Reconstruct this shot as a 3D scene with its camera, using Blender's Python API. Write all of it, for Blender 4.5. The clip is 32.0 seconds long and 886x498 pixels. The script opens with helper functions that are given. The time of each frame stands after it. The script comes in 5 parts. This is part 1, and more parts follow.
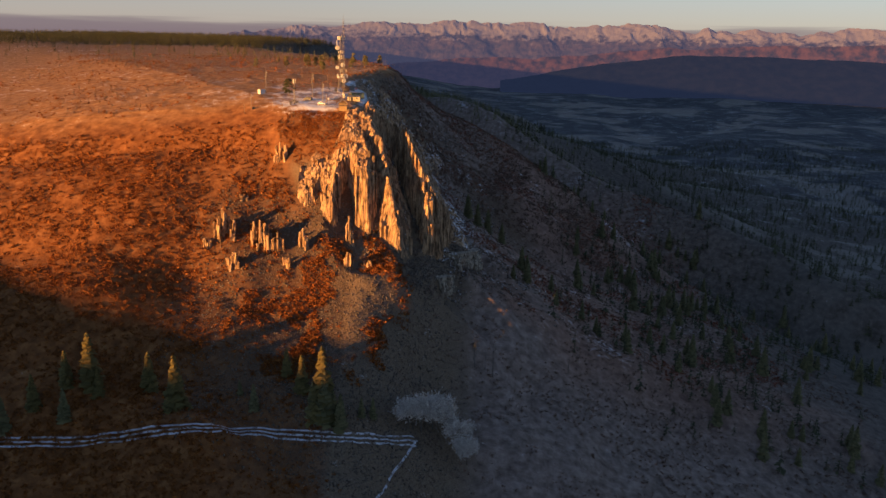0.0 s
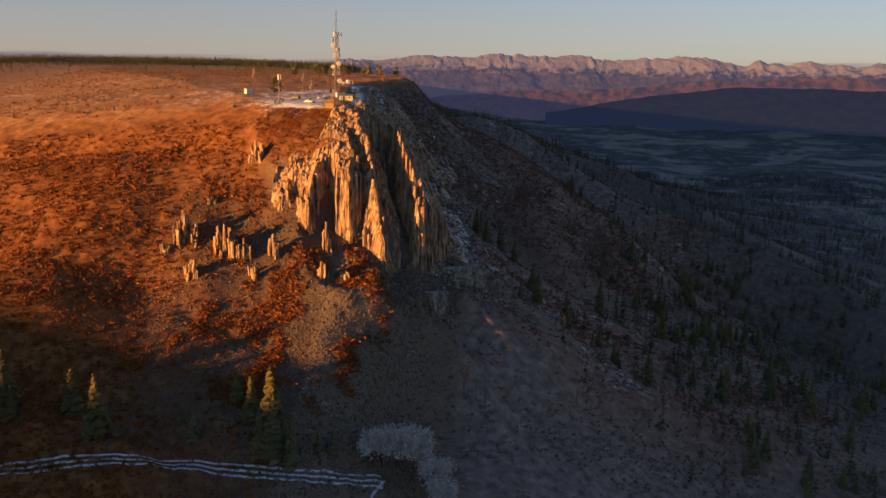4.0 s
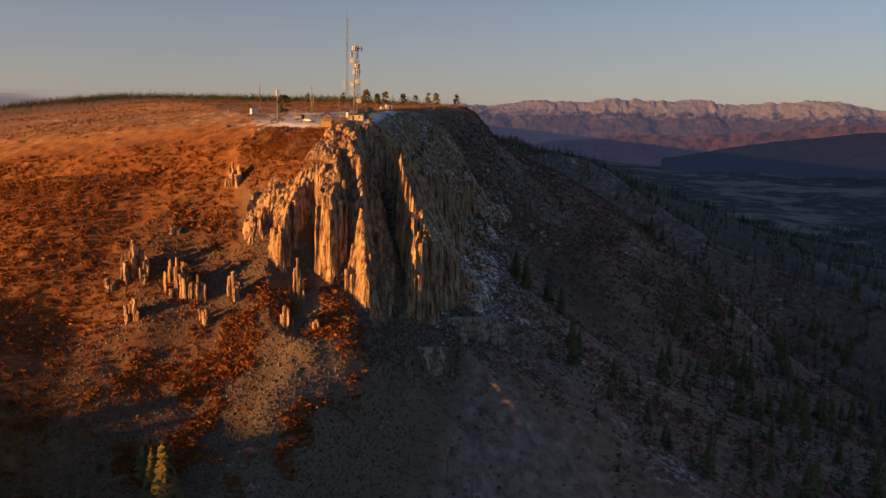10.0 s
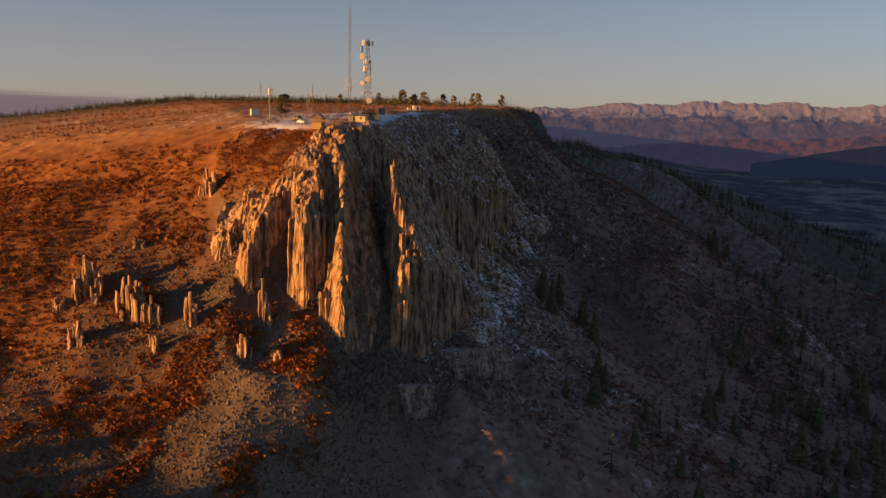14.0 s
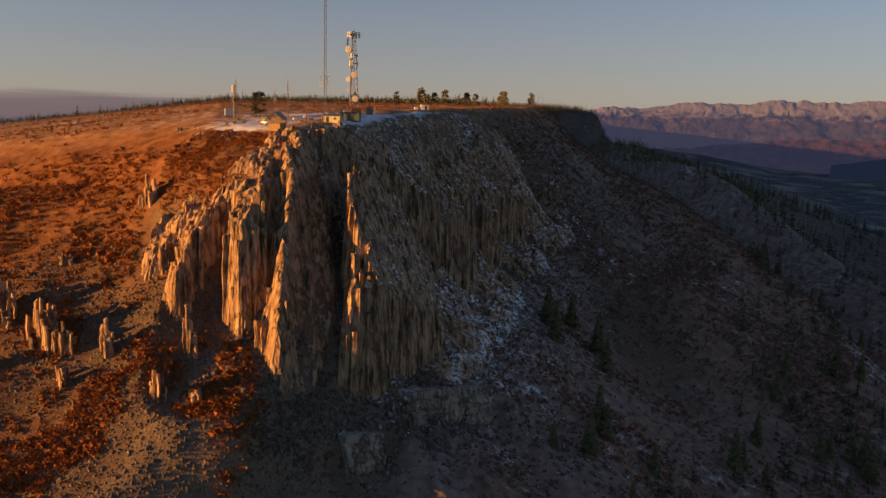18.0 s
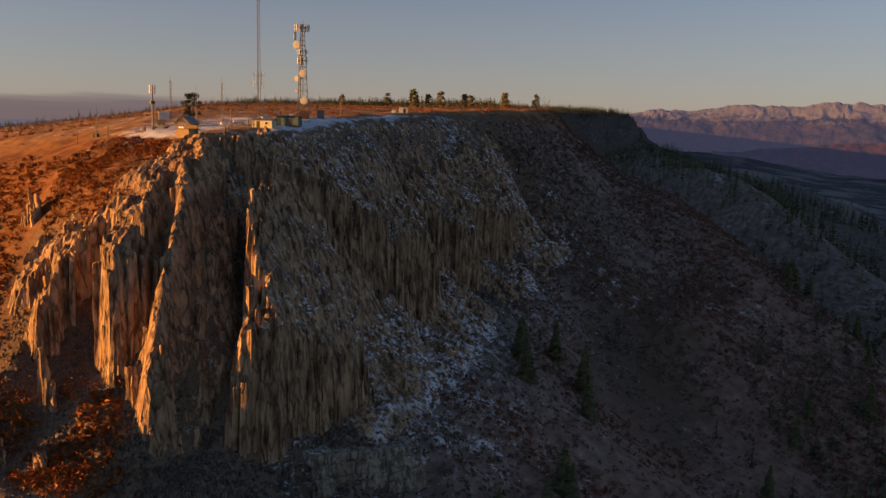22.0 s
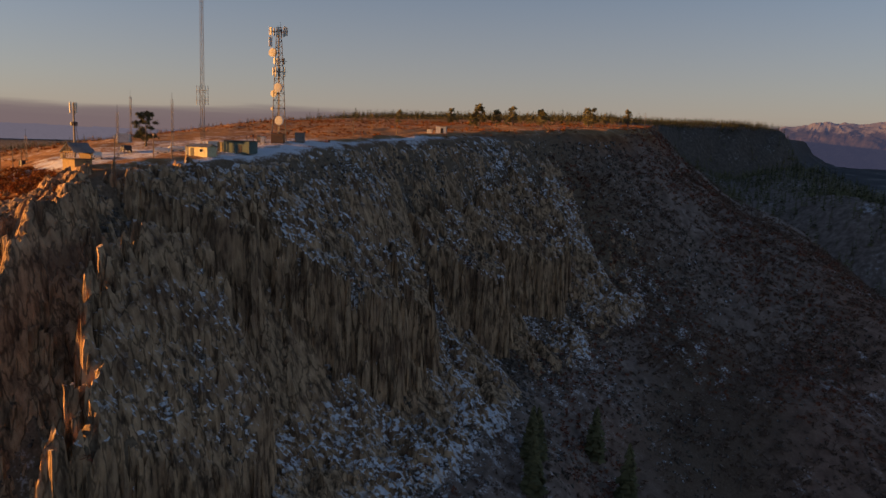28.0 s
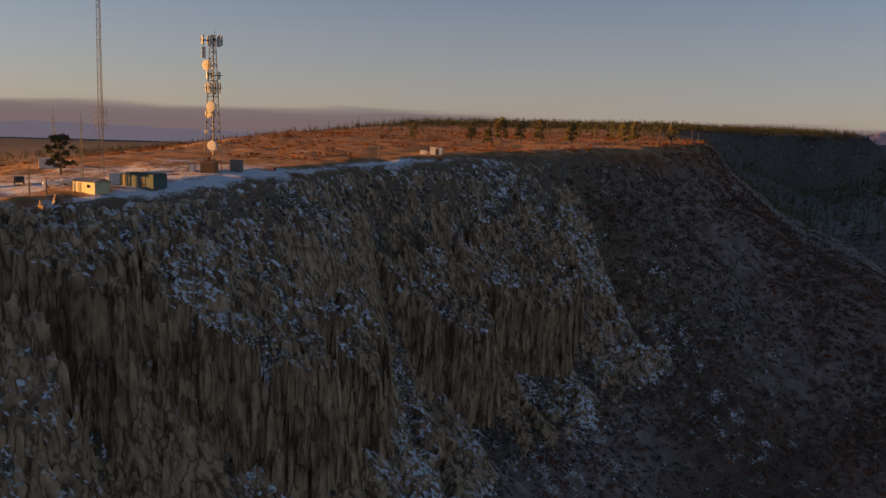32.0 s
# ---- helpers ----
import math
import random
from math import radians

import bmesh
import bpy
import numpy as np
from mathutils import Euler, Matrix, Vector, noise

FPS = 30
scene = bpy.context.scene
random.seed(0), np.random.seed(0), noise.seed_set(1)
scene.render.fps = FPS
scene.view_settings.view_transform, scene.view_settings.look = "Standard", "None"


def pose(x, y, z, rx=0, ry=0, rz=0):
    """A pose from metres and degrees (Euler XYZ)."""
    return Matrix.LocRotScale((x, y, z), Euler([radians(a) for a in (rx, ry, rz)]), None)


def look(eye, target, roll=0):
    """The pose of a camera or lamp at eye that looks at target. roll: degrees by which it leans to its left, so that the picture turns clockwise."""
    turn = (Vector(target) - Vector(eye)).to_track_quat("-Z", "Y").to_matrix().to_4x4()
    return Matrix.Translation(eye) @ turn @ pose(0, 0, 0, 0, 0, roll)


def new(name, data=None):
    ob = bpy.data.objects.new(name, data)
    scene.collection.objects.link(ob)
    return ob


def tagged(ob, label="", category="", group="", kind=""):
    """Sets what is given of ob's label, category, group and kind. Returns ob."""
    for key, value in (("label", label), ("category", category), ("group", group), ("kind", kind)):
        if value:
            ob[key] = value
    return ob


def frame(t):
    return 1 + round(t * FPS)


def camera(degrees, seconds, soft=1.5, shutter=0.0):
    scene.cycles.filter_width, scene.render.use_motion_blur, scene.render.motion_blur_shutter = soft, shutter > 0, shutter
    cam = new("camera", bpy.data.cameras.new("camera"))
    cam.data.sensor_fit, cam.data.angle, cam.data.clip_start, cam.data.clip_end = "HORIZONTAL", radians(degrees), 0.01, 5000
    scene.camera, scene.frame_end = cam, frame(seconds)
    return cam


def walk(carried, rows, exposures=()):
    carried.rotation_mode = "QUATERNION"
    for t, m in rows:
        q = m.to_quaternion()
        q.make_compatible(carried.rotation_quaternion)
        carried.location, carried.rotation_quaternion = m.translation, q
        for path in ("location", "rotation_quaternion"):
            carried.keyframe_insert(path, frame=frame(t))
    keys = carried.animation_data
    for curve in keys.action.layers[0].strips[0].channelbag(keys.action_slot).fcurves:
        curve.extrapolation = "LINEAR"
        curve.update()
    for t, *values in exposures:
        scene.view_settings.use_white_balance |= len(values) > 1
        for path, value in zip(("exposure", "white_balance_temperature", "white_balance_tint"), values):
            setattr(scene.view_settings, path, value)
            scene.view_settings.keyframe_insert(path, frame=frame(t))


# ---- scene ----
cam = camera(57.2, 32.0, soft=1.5)
METRES, EYE, TILT, LEAN, TURN = 400.0, 60.0, -14.0, -1.25, 0.0
ROWS = [
    (0.0, 0.0, 0.0, 0.0, -0.0, 0.0, 0.0),
    (0.5, 0.0057, 0.0153, -0.0028, 0.28, 0.31, -0.08),
    (1.0, 0.012, 0.0299, -0.0056, 0.53, 0.62, -0.15),
    (1.5, 0.0191, 0.0447, -0.0087, 0.72, 0.95, -0.2),
    (2.0, 0.0268, 0.0593, -0.0119, 1.04, 1.27, -0.25),
    (2.5, 0.0347, 0.0737, -0.0151, 1.5, 1.58, -0.34),
    (3.0, 0.0428, 0.0879, -0.0183, 1.97, 1.95, -0.43),
    (3.5, 0.0506, 0.1023, -0.0214, 2.62, 2.4, -0.57),
    (5.5, 0.0833, 0.1582, -0.0228, 5.87, 2.44, -1.42),
    (6.0, 0.0913, 0.1719, -0.0221, 6.57, 2.43, -1.6),
    (6.5, 0.0993, 0.1856, -0.0215, 6.65, 2.44, -1.63),
    (7.0, 0.107, 0.1993, -0.0209, 6.83, 2.44, -1.71),
    (7.5, 0.1145, 0.2132, -0.0204, 7.77, 2.49, -1.94),
    (8.0, 0.1214, 0.2273, -0.0189, 8.71, 2.76, -2.22),
    (8.5, 0.1282, 0.2415, -0.0182, 9.45, 3.4, -2.42),
    (9.0, 0.1349, 0.2557, -0.0172, 10.04, 4.38, -2.56),
    (9.5, 0.1416, 0.2693, -0.0157, 10.6, 5.31, -2.68),
    (10.0, 0.148, 0.2831, -0.0129, 11.43, 5.4, -2.89),
    (10.5, 0.1545, 0.2968, -0.0096, 11.68, 5.41, -2.99),
    (11.0, 0.1611, 0.3102, -0.0063, 11.86, 5.44, -3.04),
    (11.5, 0.1672, 0.324, -0.003, 12.72, 5.43, -3.25),
    (12.0, 0.1734, 0.3377, 0.0002, 13.92, 5.42, -3.56),
    (12.5, 0.1792, 0.3515, 0.0038, 14.9, 5.39, -3.81),
    (13.0, 0.1849, 0.3652, 0.0073, 15.75, 5.36, -4.03),
    (13.5, 0.1902, 0.3794, 0.0106, 16.44, 5.33, -4.2),
    (14.0, 0.1954, 0.3934, 0.0143, 17.21, 5.26, -4.41),
    (14.5, 0.2007, 0.4071, 0.0177, 17.93, 5.23, -4.56),
    (16.5, 0.2211, 0.4623, 0.0334, 20.32, 4.95, -5.22),
    (17.0, 0.2258, 0.4763, 0.0368, 21.01, 4.93, -5.37),
    (17.5, 0.2303, 0.4903, 0.0404, 21.68, 4.88, -5.5),
    (18.0, 0.2343, 0.5041, 0.044, 22.03, 4.85, -5.59),
    (18.5, 0.2381, 0.5185, 0.0476, 22.38, 4.82, -5.66),
    (19.0, 0.2419, 0.5329, 0.0516, 22.8, 4.77, -5.8),
    (19.5, 0.2459, 0.5472, 0.0553, 22.93, 4.77, -5.79),
    (20.0, 0.2493, 0.5616, 0.0591, 23.13, 4.79, -5.82),
    (20.5, 0.2529, 0.5762, 0.0633, 23.7, 4.76, -5.96),
    (21.0, 0.2562, 0.5908, 0.0677, 24.27, 4.74, -6.09),
    (21.5, 0.2592, 0.6052, 0.0718, 24.72, 4.74, -6.22),
    (22.0, 0.2627, 0.6199, 0.0762, 25.31, 4.71, -6.34),
    (22.5, 0.265, 0.6346, 0.0808, 25.89, 4.67, -6.54),
    (23.0, 0.2681, 0.6494, 0.0849, 26.63, 4.66, -6.69),
    (23.5, 0.2699, 0.664, 0.0898, 27.62, 4.55, -6.95),
    (24.0, 0.2716, 0.6789, 0.0942, 28.66, 4.5, -7.2),
    (24.5, 0.2735, 0.6935, 0.0992, 29.7, 4.41, -7.5),
    (25.0, 0.2752, 0.7082, 0.104, 30.68, 4.34, -7.78),
    (25.5, 0.2763, 0.7229, 0.1088, 31.65, 4.27, -7.99),
    (27.5, 0.2784, 0.7816, 0.128, 34.92, 4.16, -8.82),
    (28.0, 0.2783, 0.7961, 0.1333, 35.64, 4.13, -9.0),
    (28.5, 0.2782, 0.8105, 0.1388, 36.35, 4.07, -9.19),
    (29.0, 0.2775, 0.8249, 0.1445, 36.94, 4.0, -9.38),
    (29.5, 0.2768, 0.8392, 0.1503, 37.8, 3.9, -9.58),
    (30.0, 0.2759, 0.8535, 0.1561, 38.74, 3.77, -9.81),
    (30.5, 0.2749, 0.8677, 0.1619, 39.51, 3.67, -10.0),
    (31.0, 0.2733, 0.8819, 0.1678, 40.11, 3.57, -10.17),
    (31.5, 0.2715, 0.8961, 0.1742, 40.64, 3.42, -10.32),
    (32.0, 0.2699, 0.9102, 0.1799, 41.16, 3.34, -10.46),
]
walk(cam, [(t, pose(0, 0, EYE, TILT, LEAN, TURN) @ pose(METRES * x, METRES * y, METRES * z, 90 + pitch, roll, yaw)) for t, x, y, z, yaw, pitch, roll in ROWS],
     exposures=[(0.0, 1.42, 6200, 24), (6.0, 1.2, 6350, 24), (13.0, 1.04, 6480, 24), (32.0, 1.02, 6550, 24)])

# ---- light ----
SUN_UP, SUN_FROM = 4.5, (-0.79, -0.613)
world = bpy.data.worlds.new("evening")
scene.world = world
world.use_nodes = True
wn = world.node_tree
sky = wn.nodes.new("ShaderNodeTexSky")
sky.sky_type, sky.sun_disc = "NISHITA", False
sky.sun_elevation, sky.sun_rotation = radians(SUN_UP), math.atan2(SUN_FROM[0], SUN_FROM[1])
sky.altitude, sky.air_density, sky.dust_density, sky.ozone_density = 2400, 1.0, 0.6, 1.5
# evening haze and a bank of low cloud along the horizon
coord = wn.nodes.new("ShaderNodeTexCoord")
split = wn.nodes.new("ShaderNodeSeparateXYZ")
wn.links.new(coord.outputs["Generated"], split.inputs[0])


def sky_ramp(source, stops):
    r = wn.nodes.new("ShaderNodeValToRGB")
    while len(r.color_ramp.elements) < len(stops):
        r.color_ramp.elements.new(0.5)
    for e, (p, c) in zip(r.color_ramp.elements, stops):
        e.position, e.color = p, (c, c, c, 1)
    wn.links.new(source, r.inputs[0])
    return r.outputs[0]


def sky_mix(fac, a, colour):
    m = wn.nodes.new("ShaderNodeMix")
    m.data_type = "RGBA"
    wn.links.new(fac, m.inputs[0])
    wn.links.new(a, m.inputs[6])
    m.inputs[7].default_value = (*colour, 1)
    return m.outputs[2]


stretch = wn.nodes.new("ShaderNodeMapping")
stretch.inputs["Scale"].default_value = (5, 5, 110)
wn.links.new(coord.outputs["Generated"], stretch.inputs[0])
puffs = wn.nodes.new("ShaderNodeTexNoise")
puffs.inputs["Scale"].default_value, puffs.inputs["Detail"].default_value = 1.0, 5.0
wn.links.new(stretch.outputs[0], puffs.inputs["Vector"])
shift = wn.nodes.new("ShaderNodeMath")
shift.operation = "MULTIPLY_ADD"
wn.links.new(puffs.outputs["Fac"], shift.inputs[0])
shift.inputs[1].default_value = -0.022
wn.links.new(split.outputs[2], shift.inputs[2])
hazy = sky_mix(sky_ramp(split.outputs[2], [(0.0, 0.75), (0.06, 0.5), (0.2, 0.1), (0.5, 0.0)]), sky.outputs[0], (2.3, 1.95, 1.85))
cloudy = sky_mix(sky_ramp(shift.outputs[0], [(0.0, 0.8), (0.010, 0.72), (0.016, 0.0)]), hazy, (0.95, 0.72, 0.82))
wn.links.new(cloudy, wn.nodes["Background"].inputs[0])
wn.nodes["Background"].inputs[1].default_value = 0.067
lamp = bpy.data.lights.new("sun", "SUN")
lamp.energy, lamp.angle, lamp.color = 4.8, radians(0.5), (1.0, 0.465, 0.095)
sun = new("sun", lamp)
sun.matrix_world = look((SUN_FROM[0] * 300, SUN_FROM[1] * 300, 300 * math.tan(radians(SUN_UP))), (0, 0, 0))


# ---- materials ----
def shader(name, rough=0.9, spec=0.2):
    m = bpy.data.materials.new(name)
    m.use_nodes = True
    nt = m.node_tree
    b = nt.nodes["Principled BSDF"]
    b.inputs["Roughness"].default_value = rough
    b.inputs["Specular IOR Level"].default_value = spec
    return m, nt, b


def node(nt, kind, **sets):
    n = nt.nodes.new("ShaderNode" + kind)
    for k, v in sets.items():
        n.inputs[k].default_value = v
    return n


def noise_at(nt, scale, detail=4.0, vec=None, rough=0.6):
    n = node(nt, "TexNoise", Scale=scale, Detail=detail, Roughness=rough)
    if vec is None:
        g = nt.nodes.new("ShaderNodeNewGeometry")
        vec = g.outputs["Position"]
    nt.links.new(vec, n.inputs["Vector"])
    return n.outputs["Fac"]


def ramp(nt, fac, stops):
    r = nt.nodes.new("ShaderNodeValToRGB")
    while len(r.color_ramp.elements) < len(stops):
        r.color_ramp.elements.new(0.5)
    for e, (p, c) in zip(r.color_ramp.elements, stops):
        e.position, e.color = p, (c, c, c, 1) if not isinstance(c, tuple) else (*c, 1)
    nt.links.new(fac, r.inputs[0])
    return r.outputs[0]


def mix(nt, fac, a, b, kind="MIX"):
    m = nt.nodes.new("ShaderNodeMix")
    m.data_type, m.blend_type = "RGBA", kind
    for sock, v in ((m.inputs[0], fac), (m.inputs[6], a), (m.inputs[7], b)):
        if isinstance(v, bpy.types.NodeSocket):
            nt.links.new(v, sock)
        elif isinstance(v, tuple):
            sock.default_value = (*v, 1)
        else:
            sock.default_value = v
    return m.outputs[2]


def maths(nt, op, a, b=0.0):
    m = nt.nodes.new("ShaderNodeMath")
    m.operation = op
    for sock, v in ((m.inputs[0], a), (m.inputs[1], b)):
        if isinstance(v, bpy.types.NodeSocket):
            nt.links.new(v, sock)
        else:
            sock.default_value = v
    return m.outputs[0]


def bump(nt, b, height, strength, distance):
    n = node(nt, "Bump", Strength=strength, Distance=distance)
    nt.links.new(height, n.inputs["Height"])
    nt.links.new(n.outputs[0], b.inputs["Normal"])


def attribute(nt, name):
    a = nt.nodes.new("ShaderNodeAttribute")
    a.attribute_name = name
    return a.outputs["Fac"]


def up_facing(nt):
    g = nt.nodes.new("ShaderNodeNewGeometry")
    s = nt.nodes.new("ShaderNodeSeparateXYZ")
    nt.links.new(g.outputs["Normal"], s.inputs[0])
    return s.outputs[2]


SNOW = (0.80, 0.83, 0.88)


def ground_material():
    m, nt, b = shader("ground")
    n1, n2, n3 = noise_at(nt, 0.035), noise_at(nt, 0.25, 6), noise_at(nt, 1.6, 5)
    scrub = ramp(nt, n2, [(0.3, (0.11, 0.042, 0.014)), (0.48, (0.21, 0.082, 0.025)), (0.62, (0.29, 0.125, 0.042)), (0.8, (0.39, 0.20, 0.08))])
    grass = ramp(nt, n2, [(0.3, (0.23, 0.11, 0.042)), (0.55, (0.39, 0.21, 0.09)), (0.75, (0.49, 0.30, 0.15))])
    talus = ramp(nt, n3, [(0.3, (0.07, 0.046, 0.03)), (0.5, (0.13, 0.09, 0.06)), (0.7, (0.20, 0.145, 0.10))])
    # grey-brown of the east slope, its base colour raised to offset the shade there
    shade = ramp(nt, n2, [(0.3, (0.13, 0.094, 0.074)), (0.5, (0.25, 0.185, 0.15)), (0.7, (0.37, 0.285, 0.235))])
    wood = ramp(nt, n2, [(0.35, (0.075, 0.062, 0.05)), (0.6, (0.14, 0.113, 0.092)), (0.8, (0.22, 0.18, 0.145))])
    c = mix(nt, attribute(nt, "grass"), scrub, grass)
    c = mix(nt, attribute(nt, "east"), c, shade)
    c = mix(nt, attribute(nt, "far"), c, wood)
    c = mix(nt, attribute(nt, "rust"), c, ramp(nt, n2, [(0.3, (0.16, 0.092, 0.065)), (0.5, (0.27, 0.157, 0.112)), (0.72, (0.36, 0.225, 0.165))]))
    c = mix(nt, attribute(nt, "deep"), c, ramp(nt, noise_at(nt, 0.012, 5), [(0.42, (0.05, 0.055, 0.06)), (0.56, (0.08, 0.08, 0.085)), (0.66, (0.20, 0.185, 0.17))]))
    c = mix(nt, attribute(nt, "talus"), c, talus)
    c = mix(nt, attribute(nt, "rock"), c, ramp(nt, n3, [(0.3, (0.12, 0.085, 0.055)), (0.7, (0.27, 0.20, 0.135))]))
    field = ramp(nt, noise_at(nt, 0.005, 4), [(0.53, 0.0), (0.58, 1.0)])
    c = mix(nt, maths(nt, "MULTIPLY", field, attribute(nt, "valley")), c, (0.23, 0.20, 0.17))
    patch = maths(nt, "ADD", maths(nt, "MULTIPLY", n1, 0.3), maths(nt, "ADD", maths(nt, "MULTIPLY", n2, 0.4), maths(nt, "MULTIPLY", n3, 0.3)))
    snow = ramp(nt, maths(nt, "ADD", patch, maths(nt, "MULTIPLY", attribute(nt, "snow"), 0.28)), [(0.63, 0.0), (0.74, 0.9)])
    c = mix(nt, snow, c, SNOW)
    fleck = maths(nt, "ADD", maths(nt, "MULTIPLY", n3, 0.5), maths(nt, "MULTIPLY", n2, 0.5))
    dust = ramp(nt, maths(nt, "ADD", fleck, maths(nt, "MULTIPLY", attribute(nt, "dust"), 0.12)), [(0.62, 0.0), (0.67, 1.0)])
    c = mix(nt, maths(nt, "MULTIPLY", dust, attribute(nt, "dust")), c, SNOW)
    nt.links.new(c, b.inputs["Base Color"])
    bump(nt, b, n3, 0.5, 0.5)
    return m


def rock_material(name, tints, snow=0.0, scale=1.0, moss=0.6):
    m, nt, b = shader(name, 0.88, 0.25)
    g = nt.nodes.new("ShaderNodeNewGeometry")
    mp = node(nt, "Mapping", Scale=(0.55 * scale, 0.55 * scale, 0.16 * scale))
    nt.links.new(g.outputs["Position"], mp.inputs[0])
    streak, grain = noise_at(nt, 1.0, 6, mp.outputs[0]), noise_at(nt, 2.2, 5)
    c = ramp(nt, streak, [(0.34, tints[0]), (0.5, tints[1]), (0.66, tints[2])])
    joint = node(nt, "Mapping", Scale=(0.5 * scale, 0.5 * scale, 0.12 * scale))
    nt.links.new(g.outputs["Position"], joint.inputs[0])
    # dark crack lines paint the shade of creases into the colour
    crack_shade = ramp(nt, noise_at(nt, 1.0, 3, joint.outputs[0], 0.5), [(0.45, 1.0), (0.487, 0.35), (0.513, 0.35), (0.55, 1.0)])
    c = mix(nt, 0.85, c, crack_shade, "MULTIPLY")
    isl = g.outputs["Random Per Island"]
    c = mix(nt, 1.0, c, ramp(nt, isl, [(0.0, 0.78), (0.5, 1.0), (1.0, 1.22)]), "MULTIPLY")
    c = mix(nt, maths(nt, "MULTIPLY", ramp(nt, noise_at(nt, 0.11, 3), [(0.5, 0.0), (0.68, 1.0)]), 0.6), c, (0.17, 0.095, 0.06))
    if snow:
        cap = ramp(nt, up_facing(nt), [(0.45, 0.0), (0.62, 1.0)])
        s = maths(nt, "MULTIPLY", cap, ramp(nt, noise_at(nt, 0.7, 5), [(0.58 - 0.16 * snow, 0.0), (0.63 - 0.16 * snow, 1.0)]))
        s = maths(nt, "MULTIPLY", s, ramp(nt, noise_at(nt, 0.055, 3), [(0.43, 0.0), (0.55, 1.0)]))
        # none on the side that the sun melts clear
        sp = nt.nodes.new("ShaderNodeSeparateXYZ")
        nt.links.new(g.outputs["Position"], sp.inputs[0])
        north = maths(nt, "ADD", maths(nt, "MULTIPLY", sp.outputs[0], 0.01), maths(nt, "MULTIPLY", sp.outputs[1], 0.008))
        s = maths(nt, "MULTIPLY", s, ramp(nt, maths(nt, "ADD", north, -2.6), [(0.28, 0.0), (0.55, 1.0)]))
        c = mix(nt, s, c, SNOW)
    nt.links.new(c, b.inputs["Base Color"])
    bump(nt, b, maths(nt, "ADD", maths(nt, "ADD", streak, grain), crack_shade), 0.8, 0.4)
    return m


def leaf_material(name, tints, rough=0.85):
    m, nt, b = shader(name, rough, 0.15)
    g = nt.nodes.new("ShaderNodeNewGeometry")
    c = ramp(nt, g.outputs["Random Per Island"], [(0.0, tints[0]), (0.5, tints[1]), (1.0, tints[2])])
    c = mix(nt, ramp(nt, noise_at(nt, 0.05, 3), [(0.38, 0.0), (0.68, 0.4)]), c, tints[0])
    nt.links.new(c, b.inputs["Base Color"])
    return m


def paint(name, colour, rough=0.6, metal=0.0, wear=0.25):
    m, nt, b = shader(name, rough, 0.4)
    b.inputs["Metallic"].default_value = metal
    n = noise_at(nt, 1.3, 6)
    dark = tuple(v * (1 - wear) for v in colour)
    c = ramp(nt, n, [(0.3, dark), (0.55, colour), (1.0, tuple(min(1, v * (1 + 0.3 * wear)) for v in colour))])
    nt.links.new(c, b.inputs["Base Color"])
    return m


GROUND = ground_material()
BASALT = rock_material("basalt", [(0.15, 0.097, 0.06), (0.455, 0.297, 0.172), (0.64, 0.43, 0.255)], 0.75)
SANDSTONE = rock_material("sandstone", [(0.26, 0.215, 0.165), (0.40, 0.34, 0.26), (0.52, 0.445, 0.345)], 0.1)
STONE = rock_material("stone", [(0.09, 0.071, 0.055), (0.185, 0.147, 0.114), (0.30, 0.243, 0.19)], 0.08, 3.0)
SNOWY_STONE = rock_material("snow_dusted_stone", [(0.09, 0.071, 0.055), (0.185, 0.147, 0.114), (0.30, 0.243, 0.19)], 0.9, 3.0)

# ---- the lie of the land ----
TABLE = np.random.RandomState(5).rand(256, 256)


def value_noise(x, y):
    xi, yi = np.floor(x).astype(int), np.floor(y).astype(int)
    u, v = x - xi, y - yi
    u, v = u * u * (3 - 2 * u), v * v * (3 - 2 * v)
    a, b = TABLE[xi % 256, yi % 256], TABLE[(xi + 1) % 256, yi % 256]
    c, d = TABLE[xi % 256, (yi + 1) % 256], TABLE[(xi + 1) % 256, (yi + 1) % 256]
    return (a + (b - a) * u) * (1 - v) + (c + (d - c) * u) * v


def fbm(x, y, size, octaves=4):
    total, weight, k = 0.0, 0.5, 1.0 / size
    for o in range(octaves):
        total = total + weight * (value_noise(x * k + 17.3 * o, y * k + 9.1 * o) - 0.5) * 2
        weight, k = weight * 0.5, k * 2.03
    return total


def step(a, b, v):
    t = np.clip((v - a) / (b - a), 0, 1)
    return t * t * (3 - 2 * t)


def line(v, *pairs):
    return np.interp(v, pairs[0::2], pairs[1::2])


def inside(x, y, ring):
    """How far points lie inside a ring of corners, in metres (outside: minus)."""
    best, odd = np.full(np.shape(x), 1e9), np.zeros(np.shape(x), bool)
    for (ax, ay), (bx, by) in zip(ring, ring[1:] + ring[:1]):
        t = np.clip(((x - ax) * (bx - ax) + (y - ay) * (by - ay)) / ((bx - ax) ** 2 + (by - ay) ** 2), 0, 1)
        best = np.minimum(best, np.hypot(x - ax - t * (bx - ax), y - ay - t * (by - ay)))
        cross = (ay > y) != (by > y)
        odd ^= cross & (x < (bx - ax) * (y - ay) / ((by - ay) or 1e-9) + ax)
    return np.where(odd, best, -best)


def rim_x(y):
    return line(y, 300, -38, 405, -38, 457, -41, 490, -46, 520, -57, 584, -54, 620, -46, 650, -36, 690, -38, 760, -62, 900, -140, 1000, -205, 1150, -262, 1300, -275, 1420, -245, 1500, -208, 1545, -196, 1590, -205, 1660, -280, 1800, -400, 2400, -620, 5000, -900)


